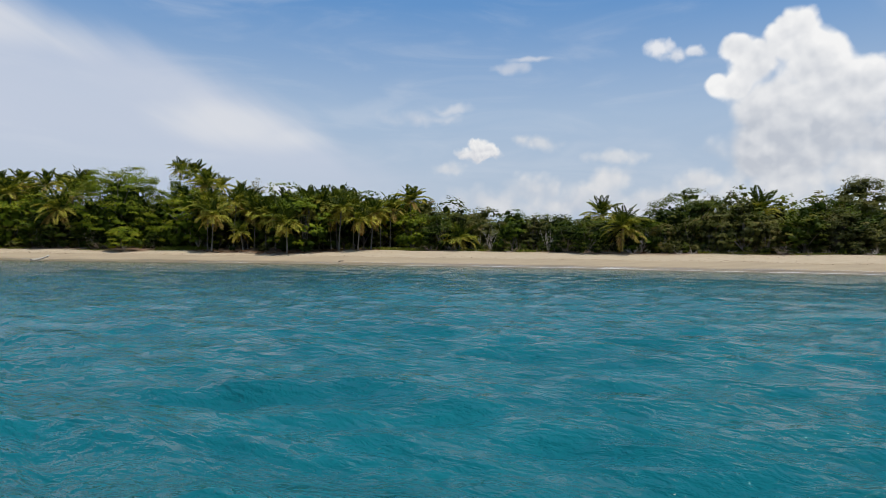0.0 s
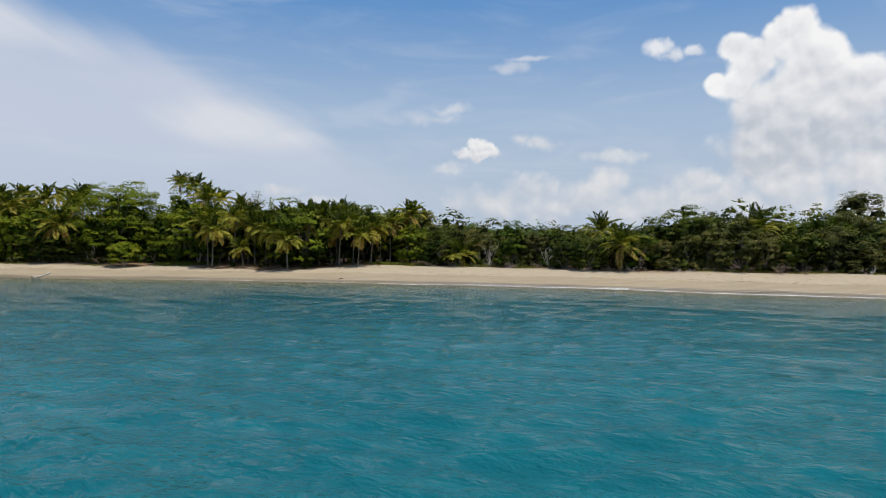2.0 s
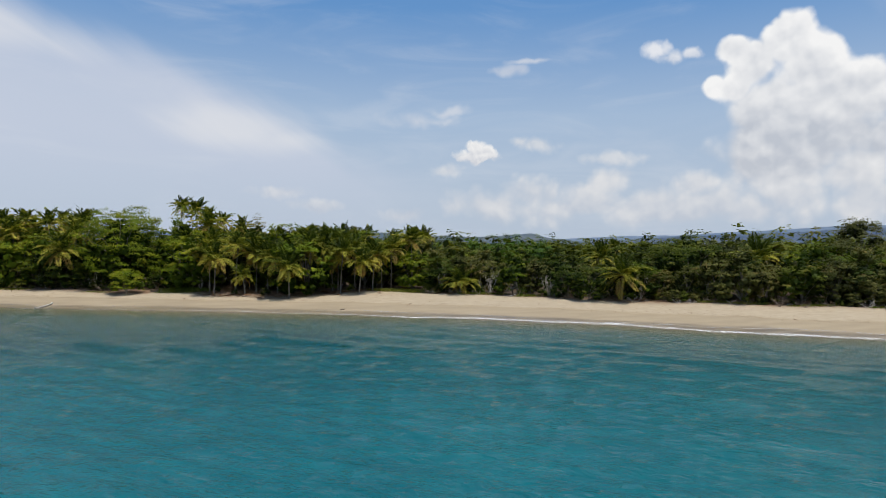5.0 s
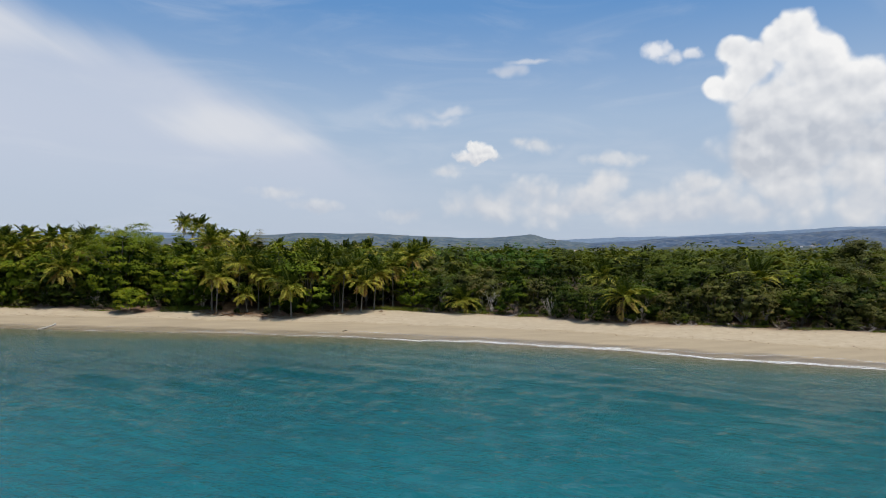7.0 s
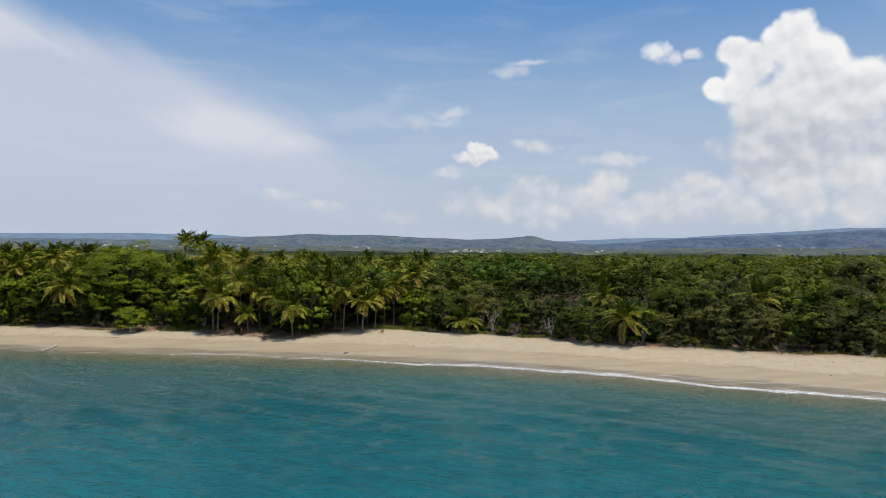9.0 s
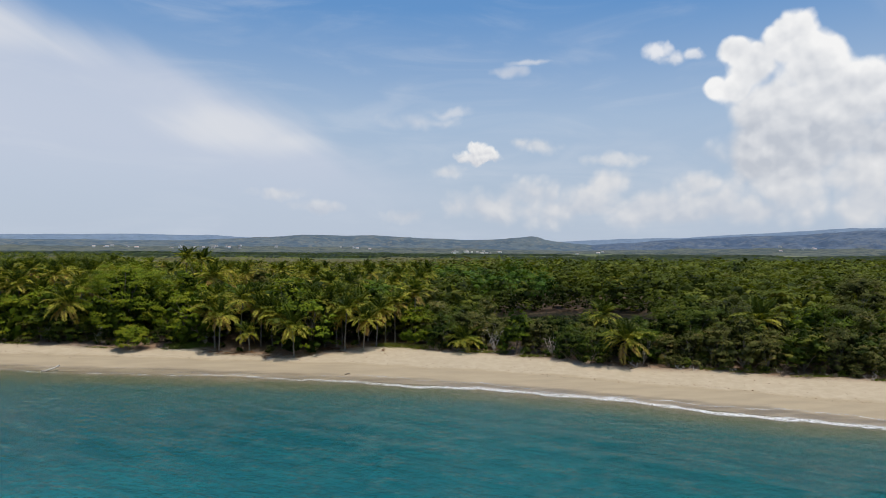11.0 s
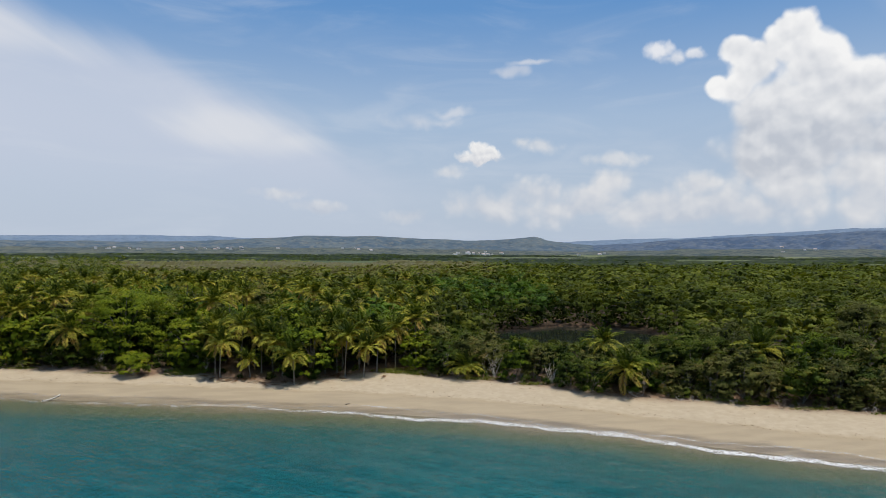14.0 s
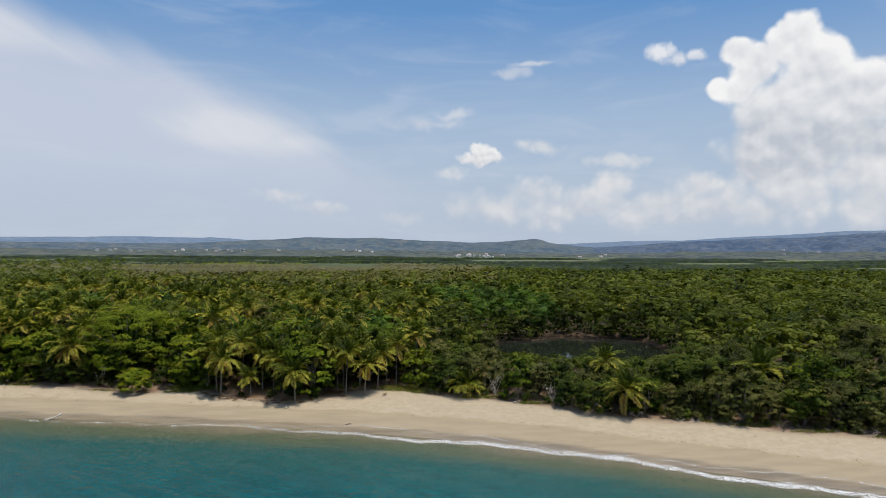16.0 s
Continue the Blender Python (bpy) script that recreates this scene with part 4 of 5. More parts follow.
USED = {}


def plant(kind, x, y, scale, rng):
    kit = KINDS[kind]
    i = int(rng.integers(len(kit)))
    ob = kit[i]
    m = Matrix.Translation((x, y, float(ground_z(x, y)))) @ Euler((0, 0, rng.uniform(0, 6.28))).to_matrix().to_4x4() @ Matrix.Diagonal((scale, scale, scale * rng.uniform(0.88, 1.12), 1))
    if (kind, i) in USED:
        copy_thing(ob, m)
    else:
        USED[kind, i] = True
        ob.matrix_basis = m


def crown_limit(x, y):
    """How tall the wood stands, by place."""
    left = 1 / (1 + np.exp((x * 130 / max(y, 1) + 10) / 7.0))
    h = 8.9 + 2.6 * left
    return min(h, pond_view(x, y))


def pond_view(x, y):
    """The growth stays low between the beach and the pond."""
    if 0.075 < x / y < 0.36 and y < 188:
        return max(2.0, 29.3 - 0.168 * y)
    return 99.0


def build_wood():
    rng = np.random.default_rng(77)
    spots = []
    for row, (back, gap) in enumerate(((3.8, 4.2), (7.8, 4.9), (12.4, 5.4), (17.5, 6.0), (24.0, 6.8), (31.5, 7.4))):
        x = -108.0 - 8 * row
        while x < 92 + 8 * row:
            px, py = x + rng.normal(0, 0.9), float(edge(x)) + back + rng.normal(0, 1.0)
            x += gap * rng.uniform(0.75, 1.25)
            if pond_depth(px, py) < 1.12 or -77 < px < -57 and py < 148 or -63 < px < -58 and py < 140:
                continue
            if row < 3 and -50 < px < -7 and rng.random() < (0.9, 0.6, 0.3)[row]:
                continue
            spots.append((px, py, row))
    for px, py, row in spots:
        left = px < -6
        h = crown_limit(px, py) * (0.84 + 0.05 * min(row, 3)) * rng.uniform(0.84, 1.16)
        u = rng.random()
        kind = ("dark" if u < 0.35 else "bright" if u < 0.62 else "olive") if left else ("dark" if u < 0.34 else "bright" if u < 0.52 else "olive")
        plant(kind, px, py, h / 9.0, rng)
    x = -106.0
    while x < 92:
        py = float(edge(x)) + rng.uniform(0.6, 2.8)
        if not (-50 < x < -7 and rng.random() < 0.55) and not -66 < x < -57:
            plant("shrub", x, py, rng.uniform(0.45, 1.05), rng)
        x += rng.uniform(1.6, 4.4)


build_wood()
for _x, _y, _s in ((-60.2, 140.0, 0.72), (-57.0, 142.5, 0.85), (-77.0, 141.5, 0.8), (-66.0, 140.5, 0.5), (-71.5, 139.5, 0.45)):
    plant("dark", _x, _y, _s, np.random.default_rng(int(-_x)))


def forest_spots(rng, near, far, gap):
    """Feet of trees in loose rows, clear of the beach and the pond."""
    cent = []
    y = near
    while y < far:
        half = 0.74 * y + 25
        xs = np.arange(-half, half, gap)
        cent.append(np.stack([xs + rng.normal(0, gap * 0.3, len(xs)), y + rng.normal(0, gap * 0.3, len(xs))], 1))
        y += gap * 0.9
    c = np.concatenate(cent)
    return c[(c[:, 1] > edge(c[:, 0]) + 35) & (pond_depth(c[:, 0], c[:, 1]) > np.where(c[:, 1] < 196, 1.35, 1.06))]


def build_forest(name, label, near, far, gap, crown_r, clumps, per, leaf, seed, inside=14, spots=None, tall=1.0, dim=0.0, mat=None):
    """The wood behind, as one mass of lumpy crowns with a dense, shade-tinted inside."""
    rng = np.random.default_rng(seed)
    c = forest_spots(rng, near, far, gap) if spots is None else spots
    k = len(c)
    g = ground_z(c[:, 0], c[:, 1])
    left = 1 / (1 + np.exp((c[:, 0] * 130 / c[:, 1] + 10) / 8.0))
    patch = np.array([0.6 * noise.noise((q[0] * 0.007, q[1] * 0.016, 3.0)) + 0.6 * noise.noise((q[0] * 0.03, q[1] * 0.04, 8.0)) for q in c])
    big = np.clip(np.exp(rng.normal(-0.04, 0.30, k)), 0.6, 1.8)
    h = (12.0 - 2.4 * left - 3.2 * left * np.clip((c[:, 1] - 400) / 200, 0, 1) + 2.2 * patch) * (0.50 + 0.50 * big) * rng.uniform(0.80, 1.15, k) * tall
    r = crown_r * big
    h = np.minimum(h, [pond_view(q[0], q[1]) for q in c])
    tint = np.clip(0.40 - dim + 0.42 * patch + rng.normal(0, 0.15, k), 0.05, 1)
    dry = (c[:, 1] > 430) & (c[:, 0] / c[:, 1] < 0.08) & (patch + 0.25 * rng.normal(size=k) > -0.25)
    tint = np.where(dry, np.clip(0.88 + 0.1 * rng.normal(size=k), 0, 1), tint)
    # clump middles on each dome
    d = rng.normal(size=(k, clumps, 3))
    d[..., 2] = np.abs(d[..., 2]) * 1.2 - 0.3
    d /= np.linalg.norm(d, axis=-1, keepdims=True)
    foot = np.stack([c[:, 0], c[:, 1], g + 0.45 * h], 1)[:, None]
    size = np.stack([r, r, 0.52 * h], 1)[:, None]
    mid = foot + d * size * rng.uniform(0.72, 0.95, (k, clumps, 1))
    e = rng.normal(size=(k, clumps, per, 3))
    e /= np.linalg.norm(e, axis=-1, keepdims=True)
    e[..., 2] = np.where(e[..., 2] < -0.1, -0.6 * e[..., 2], e[..., 2])
    pos = mid[:, :, None] + e * (r[:, None, None, None] * np.array([0.32, 0.32, 0.22])) * rng.uniform(0.6, 1.0, (k, clumps, per, 1))
    nrm = e * 0.75 + d[:, :, None] * 1.2 + np.array([0, 0, 0.3]) + rng.normal(0, 0.15, e.shape)
    tn = np.clip(tint[:, None, None] + rng.normal(0, 0.10, (k, clumps, 1)) + rng.normal(0, 0.05, (k, clumps, per)), 0, 1)
    lv = leaves(rng, pos.reshape(-1, 3), nrm.reshape(-1, 3), leaf, 0.72, tn.ravel())
    # dense inside of every crown, the canopy's shade painted as a dark tint
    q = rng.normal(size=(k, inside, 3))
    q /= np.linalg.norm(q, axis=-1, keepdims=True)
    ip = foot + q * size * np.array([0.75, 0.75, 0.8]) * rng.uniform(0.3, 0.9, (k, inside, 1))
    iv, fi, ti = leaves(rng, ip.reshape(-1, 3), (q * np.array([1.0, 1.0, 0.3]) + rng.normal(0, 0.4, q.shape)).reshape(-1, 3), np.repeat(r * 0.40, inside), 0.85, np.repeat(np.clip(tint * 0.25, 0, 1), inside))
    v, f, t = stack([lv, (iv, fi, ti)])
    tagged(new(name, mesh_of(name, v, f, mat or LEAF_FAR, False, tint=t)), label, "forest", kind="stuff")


def build_forests():
    """The wood in two leaf colours that meet in patches, then the farther canopy."""
    c = forest_spots(np.random.default_rng(5), 148, 330, 6.3)
    mix = np.array([noise.noise((q[0] * 0.016, q[1] * 0.012, 21.0)) + 0.35 * noise.noise((q[0] * 0.09, q[1] * 0.09, 4.0)) for q in c])
    lush = (mix > 0.06) & (c[:, 0] / c[:, 1] < 0.17)
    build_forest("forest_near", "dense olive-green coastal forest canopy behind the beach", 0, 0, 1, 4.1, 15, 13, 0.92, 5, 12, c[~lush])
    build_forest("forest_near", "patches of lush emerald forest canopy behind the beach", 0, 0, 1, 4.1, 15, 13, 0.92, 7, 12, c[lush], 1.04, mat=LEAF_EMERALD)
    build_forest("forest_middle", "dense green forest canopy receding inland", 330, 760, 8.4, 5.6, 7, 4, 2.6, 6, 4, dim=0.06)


build_forests()


def build_banks():
    """Low growth all round the pond, down to the water."""
    rng = np.random.default_rng(19)
    a = np.concatenate([np.linspace(0, 2 * math.pi, 84, endpoint=False), rng.uniform(math.pi, 2 * math.pi, 150), rng.uniform(0, math.pi, 60)])
    q = np.concatenate([np.full(84, 1.02), rng.uniform(1.05, 1.5, 150), rng.uniform(1.05, 1.2, 60)])
    w = q - 0.10 * np.sin(3 * a + 1.0) - 0.06 * np.sin(7 * a)
    c = np.stack([POND_AT[0] + POND_R[0] * w * np.cos(a), POND_AT[1] + POND_R[1] * w * np.sin(a)], 1)
    c = c[c[:, 1] > edge(c[:, 0]) + 30]
    front = c[:, 1] < POND_AT[1] - 8
    build_forest("bank_shrubs", "low mangrove shrubs overhanging the far edge of the pond", 0, 0, 1, 2.3, 10, 10, 0.62, 15, 12, c[~front], 0.46, 0.03)
    build_forest("bank_shrubs", "low scrub between the beach wood and the pond", 0, 0, 1, 2.0, 9, 10, 0.58, 16, 12, c[front], 0.30, -0.02)


build_banks()


def build_far_forest():
    """Canopy far inland: a bumpy sheet."""
    rng = np.random.default_rng(8)
    az = np.linspace(-0.72, 0.72, 500)
    r = np.geomspace(740, 2300, 90)
    A, Rr = np.meshgrid(az, r)
    X, Y = Rr * np.sin(A), Rr * np.cos(A)
    g = ground_z(X, Y)
    H = np.zeros_like(X)
    for i in range(X.shape[0]):
        for j in range(X.shape[1]):
            H[i, j] = noise.noise((X[i, j] * 0.0022, Y[i, j] * 0.008, 1.0))
    bump = rng.uniform(0.0, 1.0, X.shape)
    cover = np.clip((0.03 - H) * 7 + np.clip((1300 - Rr) / 300, -0.6, 1.5), 0, 1)
    Z = g - 1.0 + cover * (5.0 + 3.4 * bump)
    me = mesh_of("forest_far", np.stack([X, Y, Z], -1).reshape(-1, 3), grid_faces(*X.shape), LEAF_FAR, False, tint=np.clip(0.10 + 0.3 * H + 0.35 * (bump - 0.5) + rng.uniform(0.80, 1.1, X.shape) * (A < 0.08 + 0.1 * H) * (Rr < 1350 + 500 * H), 0, 1).ravel())
    tagged(new("forest_far", me), "distant green forest reaching towards the hills", "forest", kind="stuff")


build_far_forest()


def build_plantation():
    """Coconut grove far inland, beyond the scrub."""
    rng = np.random.default_rng(23)
    pieces = []
    for i in range(720):
        d = 480 + 950 * rng.random() ** 1.3
        a = rng.uniform(-0.78, -0.44 - 0.04 * rng.random() - 0.05 * (d < 560))
        x, y = d * math.sin(a), d * math.cos(a)
        g = float(ground_z(x, y))
        top = np.array([x, y, g + rng.uniform(8.0, 11.0)])
        pieces.append(tube([(x, y, g), tuple(top)], [0.2, 0.14], 4))
        turn, tint = rng.uniform(0, 6.28), rng.uniform(0.14, 0.32)
        for k in range(10):
            u = turn + k * 2.4
            out = np.array([math.cos(u), math.sin(u), 0.0])
            side = np.array([-out[1], out[0], 0.0]) * 0.75
            rise = 1.7 - 0.27 * k
            mid, tip = top + out * 2.0 + np.array([0, 0, rise]), top + out * 4.0 + np.array([0, 0, rise - 1.6])
            v = np.array([top, mid - side, tip, mid + side])
            pieces.append((v, np.array([[0, 1, 2, 3]]), np.full(4, tint + 0.02 * k)))
    v, f, t = stack(pieces)
    tagged(new("palm_grove", mesh_of("palm_grove", v, f, LEAF_PALM, False, tint=t)), "distant grove of coconut palms inland", "palm grove", kind="stuff")


build_plantation()


# ---------------------------------------------------------------- small things on the beach
def branchy(rng, reach, rise, count, thick, forks=3):
    """Quads of bare forking branches from the origin."""
    out = []
    for i in range(count):
        a = rng.uniform(0, 6.28)
        tip = np.array([math.cos(a) * reach, math.sin(a) * reach, rise]) * rng.uniform(0.5, 1.0)
        mid = tip * 0.5 + rng.normal(0, 0.12 * reach, 3)
        mid[2] = abs(mid[2])
        out.append(tube([(0, 0, 0), mid, tip], [thick, thick * 0.6, thick * 0.15], 4))
        for j in range(forks):
            q = mid + (tip - mid) * rng.uniform(0, 0.7)
            e = q + rng.normal(0, 0.28 * reach, 3) + np.array([0, 0, 0.12 * reach])
            e[2] = max(0.05, e[2])
            out.append(tube([q, (q + e) / 2 + rng.normal(0, 0.04 * reach, 3), e], [thick * 0.4, thick * 0.25, thick * 0.08], 3))
    return stack(out)


def dead_brush(x, y, reach, rise, seed, mat, label, count=9, thick=0.05):
    rng = np.random.default_rng(seed)
    v, f, t = branchy(rng, reach, rise, count, thick)
    ob = new("dead_brush", mesh_of("dead_brush", v, f, mat, False, tint=t))
    ob.matrix_basis = Matrix.Translation((x, y, float(ground_z(x, y)) - 0.03))
    tagged(ob, label, "dead brush", "dry brush along the beach")


def driftwood(name, x, y, length, thick, turn, seed, label, mat, rise=0.25, stubs=2):
    rng = np.random.default_rng(seed)
    s = np.linspace(-0.5, 0.5, 8)
    pts = np.stack([s * length, 0.06 * length * np.sin(s * 5 + seed), thick * 0.75 + rise * (s + 0.5) ** 2 + 0.04 * rng.normal(size=8)], 1)
    body = [tube(pts, thick * (1.0 - 0.5 * (s + 0.5)) * rng.uniform(0.85, 1.15, 8), 7)]
    for i in range(stubs):
        q = pts[int(rng.integers(3, 7))]
        e = q + np.array([rng.uniform(0.1, 0.5), rng.choice([-1, 1]) * rng.uniform(0.3, 0.8), rng.uniform(0.1, 0.5)]) * length * 0.28
        body.append(tube([q, (q + e) / 2, e], [thick * 0.55, thick * 0.4, thick * 0.15], 5))
    v, f, t = stack(body)
    ob = new(name, mesh_of(name, v, f, mat, True, tint=t))
    ob.matrix_basis = Matrix.Translation((x, y, float(ground_z(x, y)) - thick * 0.2)) @ Euler((0, 0, turn)).to_matrix().to_4x4()
    tagged(ob, label, "driftwood")


driftwood("driftwood_log", -71.0, 118.4, 2.8, 0.25, 0.75, 3, "bleached forked driftwood log at the waterline", DEADWOOD, 0.9, 3)
driftwood("driftwood_piece", -16.6, 115.0, 0.9, 0.13, 0.2, 5, "dark waterlogged driftwood stump on wet sand", TWIG, 0.15, 2)
for i, (x, y, l, a) in enumerate(((-31.0, 126.6, 3.4, 0.3), (-33.0, 127.2, 2.6, 2.4), (-29.6, 125.9, 2.2, 0.1), (-37.0, 128.0, 2.4, 0.6), (-40.2, 128.6, 3.0, 2.9), (-42.5, 129.2, 1.8, 0.2), (-47.0, 131.0, 2.2, 0.5))):
    driftwood("fallen_branch", x, y, l, 0.10, a, 20 + i, "fallen brown branch lying on the sand", TWIG, 0.3, 3)
for i, (x, y, l, a) in enumerate(((66.5, 103.6, 3.6, 0.1), (70.5, 102.0, 2.8, 0.4), (63.0, 104.8, 2.4, 2.7), (58.5, 107.5, 2.6, 0.5), (33.6, 112.8, 2.0, 0.3), (14.0, 124.4, 1.8, 0.2))):
    driftwood("fallen_branch", x, y, l, 0.085, a, 40 + i, "grey weathered branch at the edge of the growth", DEADWOOD if i % 2 else TWIG, 0.3, 3)
for i, (x, y, r, h, m) in enumerate(((26.0, 119.0, 2.6, 2.2, 0), (23.5, 120.6, 2.0, 1.8, 0), (56.0, 107.5, 2.4, 1.8, 0), (52.6, 110.0, 1.8, 1.2, 0), (34.2, 114.2, 1.8, 0.9, 1), (66.0, 106.0, 2.2, 1.6, 0), (3.0, 129.4, 1.6, 1.2, 0), (-1.5, 131.0, 1.6, 1.2, 0), (-84.0, 140.5, 2.2, 3.0, 1), (-70.0, 136.8, 1.8, 1.4, 0))):
    dead_brush(x, y, r, h, 60 + i, DEADWOOD if m else TWIG, "tangle of bare bleached brush" if m else "tangle of dry grey-brown brush")
for i, (x, y, r, h) in enumerate(((60.5, 121.0, 2.6, 10.6), (-86.5, 143.0, 2.2, 7.5), (9.0, 132.5, 2.6, 6.4), (-52.0, 139.0, 1.8, 7.2), (70.0, 117.0, 2.2, 8.6), (16.0, 129.0, 2.4, 5.6))):
    dead_brush(x, y, r, h, 80 + i, DEADWOOD, "leafless tree with pale bare branches", 6, 0.09)


def brush_line():
    rng = np.random.default_rng(141)
    x = -4.0
    while x < 78:
        r = rng.uniform(0.8, 1.9)
        dead_brush(x, float(edge(x)) + rng.uniform(-0.9, 0.6), r, r * rng.uniform(0.5, 0.9), int(x * 10) + 900, TWIG if rng.random() < 0.7 else DEADWOOD, "dry twiggy brush at the edge of the growth", 7, 0.035)
        x += rng.uniform(1.8, 5.0)
    for x, y, r, h in ((63.5, 112.5, 2.2, 6.5), (47.5, 114.0, 1.9, 5.6), (36.5, 117.0, 1.8, 5.0), (21.0, 123.5, 1.8, 4.8), (10.5, 129.5, 2.0, 5.4), (1.0, 133.5, 2.0, 6.2), (72.0, 108.5, 2.0, 6.6), (-49.5, 136.5, 1.5, 5.0), (-73.0, 138.5, 1.6, 4.6)):
        dead_brush(x, y, r, h, int(x * 7) + 2000, DEADWOOD, "small leafless tree with pale bare twigs", 8, 0.06)


brush_line()


def dead_frond_heap(x, y, count, spread_r, seed):
    """Fallen palm leaves lying about."""
    rng = np.random.default_rng(seed)
    for i in range(count):
        px, py = x + rng.normal(0, spread_r), y + rng.normal(0, spread_r * 0.45)
        ob = new("fallen_frond", FALLEN)
        ob.matrix_basis = Matrix.Translation((px, py, float(ground_z(px, py)) + 0.10 + 0.05 * (i % 4))) @ Euler((rng.normal(0, 0.15), rng.normal(0.03, 0.08), rng.uniform(0, 6.28))).to_matrix().to_4x4() @ Matrix.Scale(rng.uniform(0.6, 1.0), 4)
        tagged(ob, "dry brown palm frond fallen on the sand", "palm frond", "fallen fronds under the palms")


LEAF_DRY = leaf_material("dry_frond", (0.0, (0.075, 0.038, 0.02)), (0.5, (0.16, 0.085, 0.042)), (1.0, (0.27, 0.16, 0.08)), through_light=0.1)
_v, _f, _t = frond_piece(np.random.default_rng(9), 3.0, 4, 0.12, 18, 0.45)
FALLEN = mesh_of("fallen_frond", _v * np.array([1, 1, 0.6]), _f, LEAF_DRY, False, tint=_t)
for i, (x, y, k, r) in enumerate(((-31.5, 128.0, 16, 2.4), (-40.5, 130.0, 12, 2.2), (-21.0, 132.5, 14, 3.0), (-47.5, 132.2, 8, 1.8), (-13.0, 137.0, 6, 1.8), (-82.0, 141.0, 6, 2.0), (33.0, 114.8, 5, 1.2))):
    dead_frond_heap(x, y, k, r, 90 + i)


def grass_patch(x, y, rx, ry, count, tall, seed, label):
    rng = np.random.default_rng(seed)
    a, q = rng.uniform(0, 6.28, count), np.sqrt(rng.random(count))
    px, py = x + rx * q * np.cos(a) * rng.uniform(0.7, 1.2, count), y + ry * q * np.sin(a) * rng.uniform(0.7, 1.2, count)
    c = np.stack([px, py, ground_z(px, py)], 1)
    h = tall * rng.uniform(0.5, 1.2, count)
    w = rng.normal(size=(count, 3)) * np.array([1, 1, 0])
    w /= np.linalg.norm(w, axis=1)[:, None]
    tip = c + np.stack([rng.normal(0, 0.5, count) * h, rng.normal(0, 0.5, count) * h, h], 1)
    m = (c + tip) / 2 + np.array([0, 0, 0.12]) * h[:, None]
    v = np.stack([c, m - w * 0.07, tip, m + w * 0.07], 1).reshape(-1, 3)
    t = np.clip(rng.normal(0.45, 0.2, count), 0, 1)
    ob = new("beach_grass", mesh_of("beach_grass", v, np.arange(4 * count).reshape(-1, 4), LEAF_GRASS, False, tint=np.repeat(t, 4)))
    tagged(ob, label, "grass", kind="stuff")


for i, (x, y, rx, ry, k, h) in enumerate(((-52.5, 135.5, 5.0, 2.2, 900, 0.7), (-54.0, 133.4, 4.0, 0.8, 350, 0.25), (-70.0, 134.9, 3.4, 0.6, 220, 0.2), (-9.0, 135.0, 5.0, 2.4, 800, 0.6), (-3.0, 133.0, 4.0, 2.0, 500, 0.6), (8.5, 127.8, 5.0, 0.9, 420, 0.5), (17.5, 123.2, 3.0, 0.8, 260, 0.5), (61.0, 104.6, 4.4, 1.0, 420, 0.3), (52.0, 108.2, 3.6, 0.8, 300, 0.4), (47.0, 110.2, 3.0, 0.8, 220, 0.4), (-90.0, 139.2, 4.0, 0.8, 260, 0.35), (70.0, 101.4, 3.0, 0.7, 200, 0.3))):
    grass_patch(x, y, rx, ry, k, h, 110 + i, "bright green beach grass and creeper on sand")


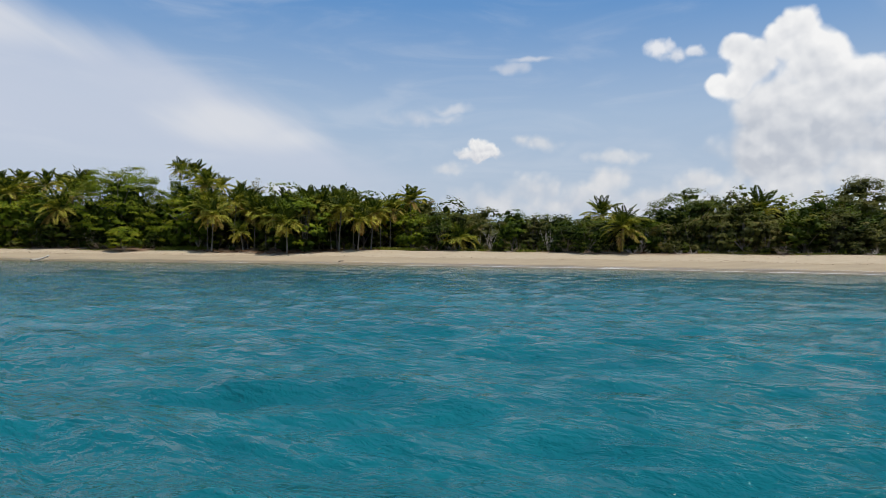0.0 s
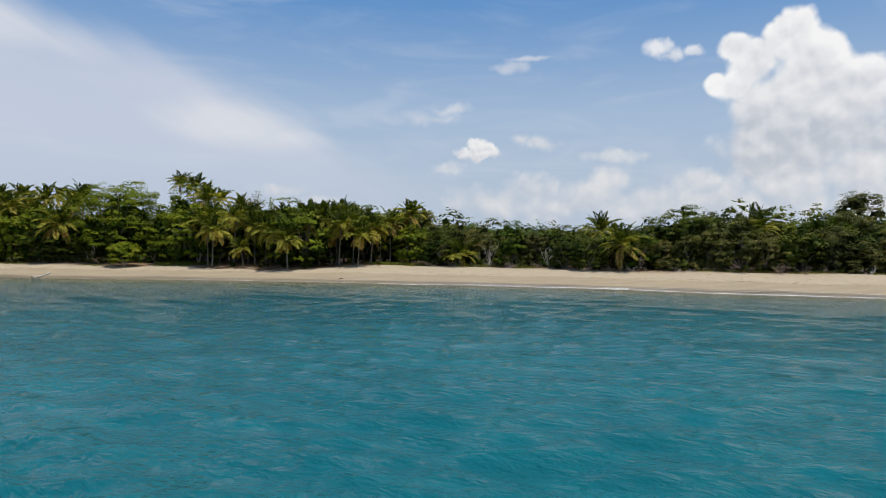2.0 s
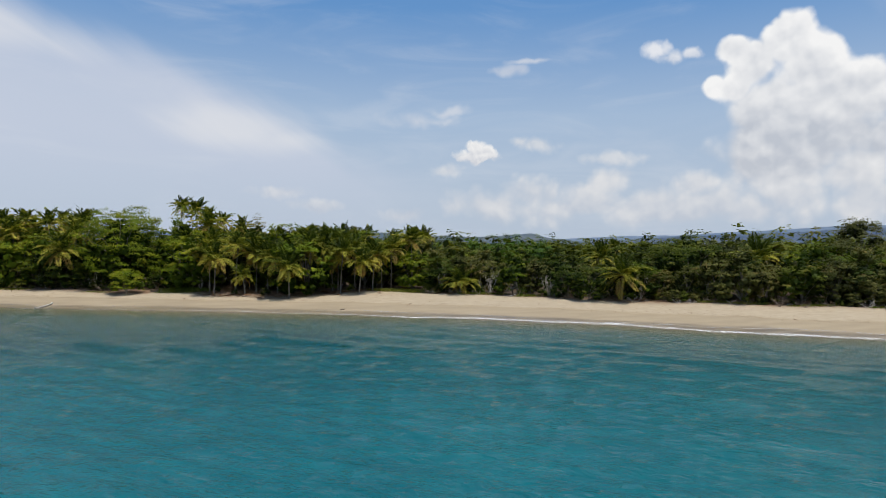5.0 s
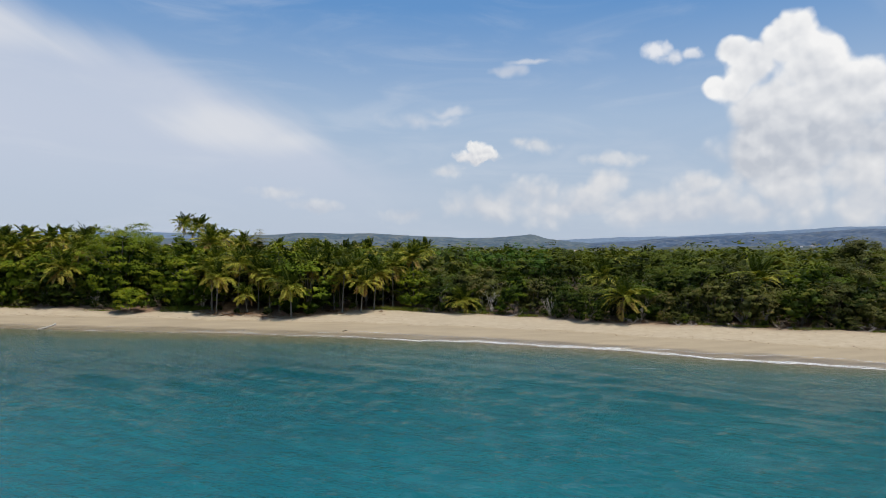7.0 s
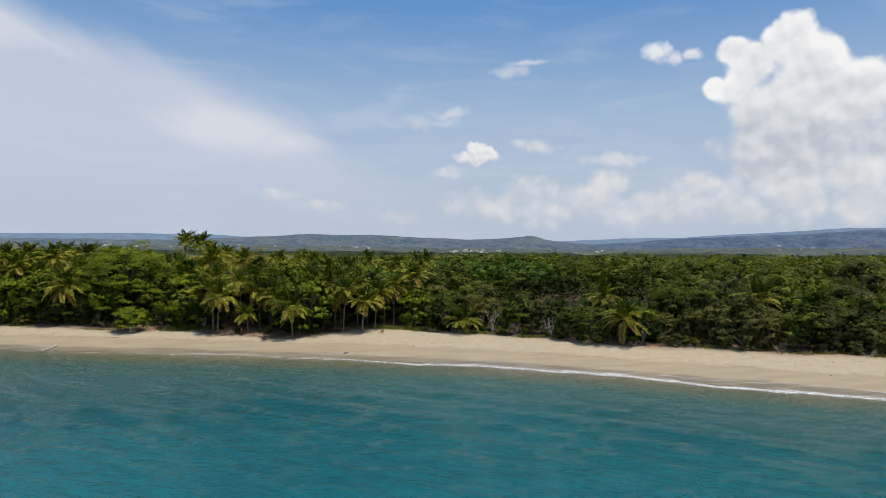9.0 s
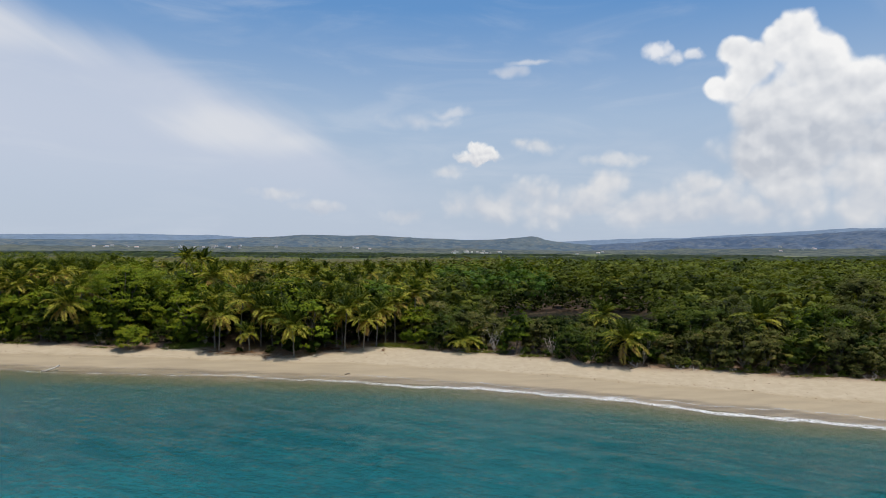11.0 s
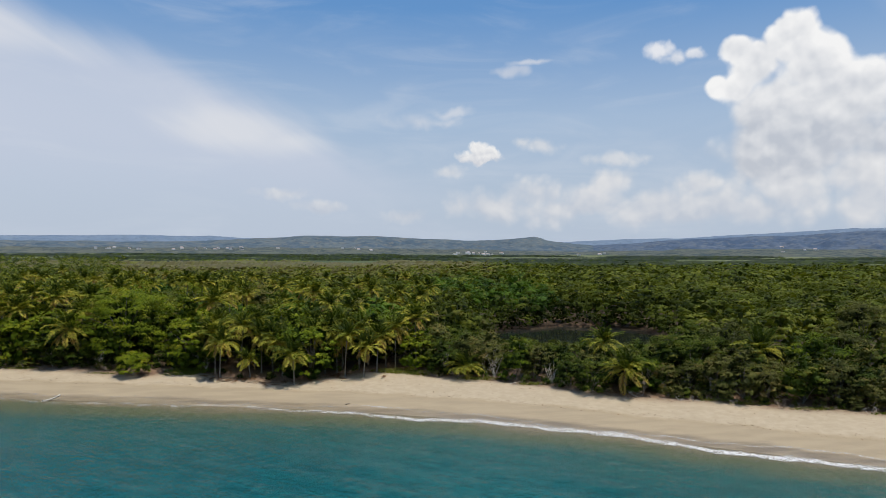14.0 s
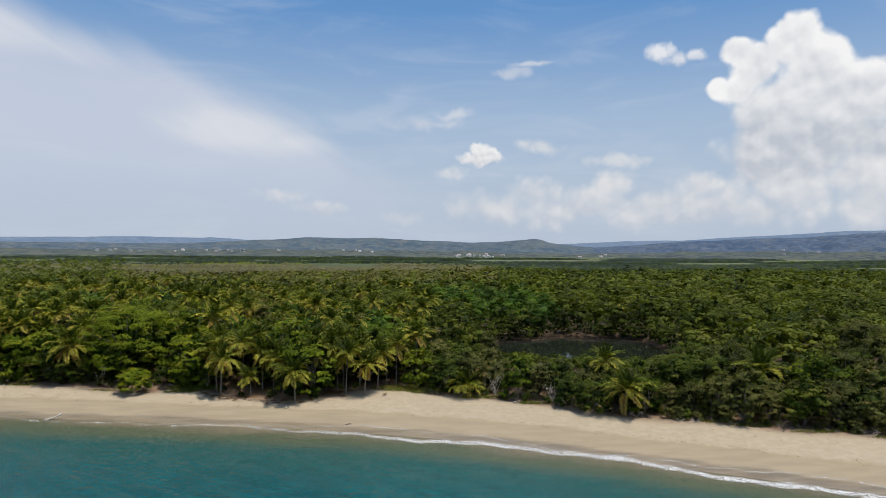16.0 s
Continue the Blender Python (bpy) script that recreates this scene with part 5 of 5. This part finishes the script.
def build_litter():
    """Twigs, husks and leaf scraps strewn over the upper beach."""
    rng = np.random.default_rng(131)
    n = 2600
    x = rng.uniform(-105, 85, n)
    band = rng.random(n)
    y = np.where(band < 0.45, edge(x) - np.abs(rng.normal(0, 1.6, n)), np.where(band < 0.8, shore(x) + 10.4 + rng.normal(0, 0.5, n) + 0.8 * np.sin(x * 0.2), shore(x) + rng.uniform(9, 20, n)))
    c = np.stack([x, y, ground_z(x, y) + 0.035], 1)
    v, f, t = leaves(rng, c, np.array([0, 0, 1.0]) + rng.normal(0, 0.3, (n, 3)), rng.choice([0.16, 0.24, 0.42], n, p=[0.6, 0.3, 0.1]), 0.4, np.clip(rng.normal(0.35, 0.25, n), 0, 1))
    tagged(new("beach_litter", mesh_of("beach_litter", v, f, LEAF_DRY, False, tint=t)), "scattered dry leaves and twigs on the sand", "litter", kind="stuff")


build_litter()


# ---------------------------------------------------------------- far town
def house(x, y, w, d, h, turn, label, group, z=None):
    top = new("house")
    top.matrix_basis = Matrix.Translation((x, y, float(ground_z(x, y)) - 1.0 if z is None else z)) @ Euler((0, 0, turn)).to_matrix().to_4x4()
    tagged(top, label, "house", group)
    v = np.array([[sx * w / 2, sy * d / 2, z] for z in (0, h + 1) for sx, sy in ((-1, -1), (1, -1), (1, 1), (-1, 1))])
    f = [[0, 1, 5, 4], [1, 2, 6, 5], [2, 3, 7, 6], [3, 0, 4, 7], [4, 5, 6, 7]]
    part("wall", mesh_of("wall", v, f, WALL_PAINT[0]), top)
    r = np.array([[-w * 0.54, -d * 0.56, h + 1.02], [w * 0.54, -d * 0.56, h + 1.02], [w * 0.54, d * 0.56, h + 1.02], [-w * 0.54, d * 0.56, h + 1.02], [-w * 0.5, 0, h + 1 + d * 0.22], [w * 0.5, 0, h + 1 + d * 0.22]])
    part("roof", mesh_of("roof", r, [[0, 1, 5, 4], [2, 3, 4, 5], [0, 4, 3, 3], [1, 2, 5, 5]][:2], ROOF_PAINT[0]), top)


def build_town():
    rng = np.random.default_rng(17)
    for group, mid, wide, count, dist in (("town houses", -0.345, 0.085, 16, 3050), ("town houses", -0.47, 0.03, 5, 3050), ("town houses", -0.13, 0.05, 5, 3050), ("village houses", 0.055, 0.06, 14, 2600), ("village houses", 0.22, 0.05, 4, 2600), ("valley houses", 0.52, 0.03, 5, 3000)):
        for i in range(count):
            a = mid + rng.normal(0, wide * 0.5)
            d = dist + rng.normal(0, 40)
            house(d * math.sin(a), d * math.cos(a), rng.uniform(7, 16), rng.uniform(6, 10), rng.uniform(3.0, 6.0), -a + rng.normal(0, 0.3), "small white house far off on the plain", group, TOWN_Z[group] + rng.normal(0, 4))


TOWN_Z = {"town houses": 34.0, "village houses": 20.0, "valley houses": 44.0}
build_town()
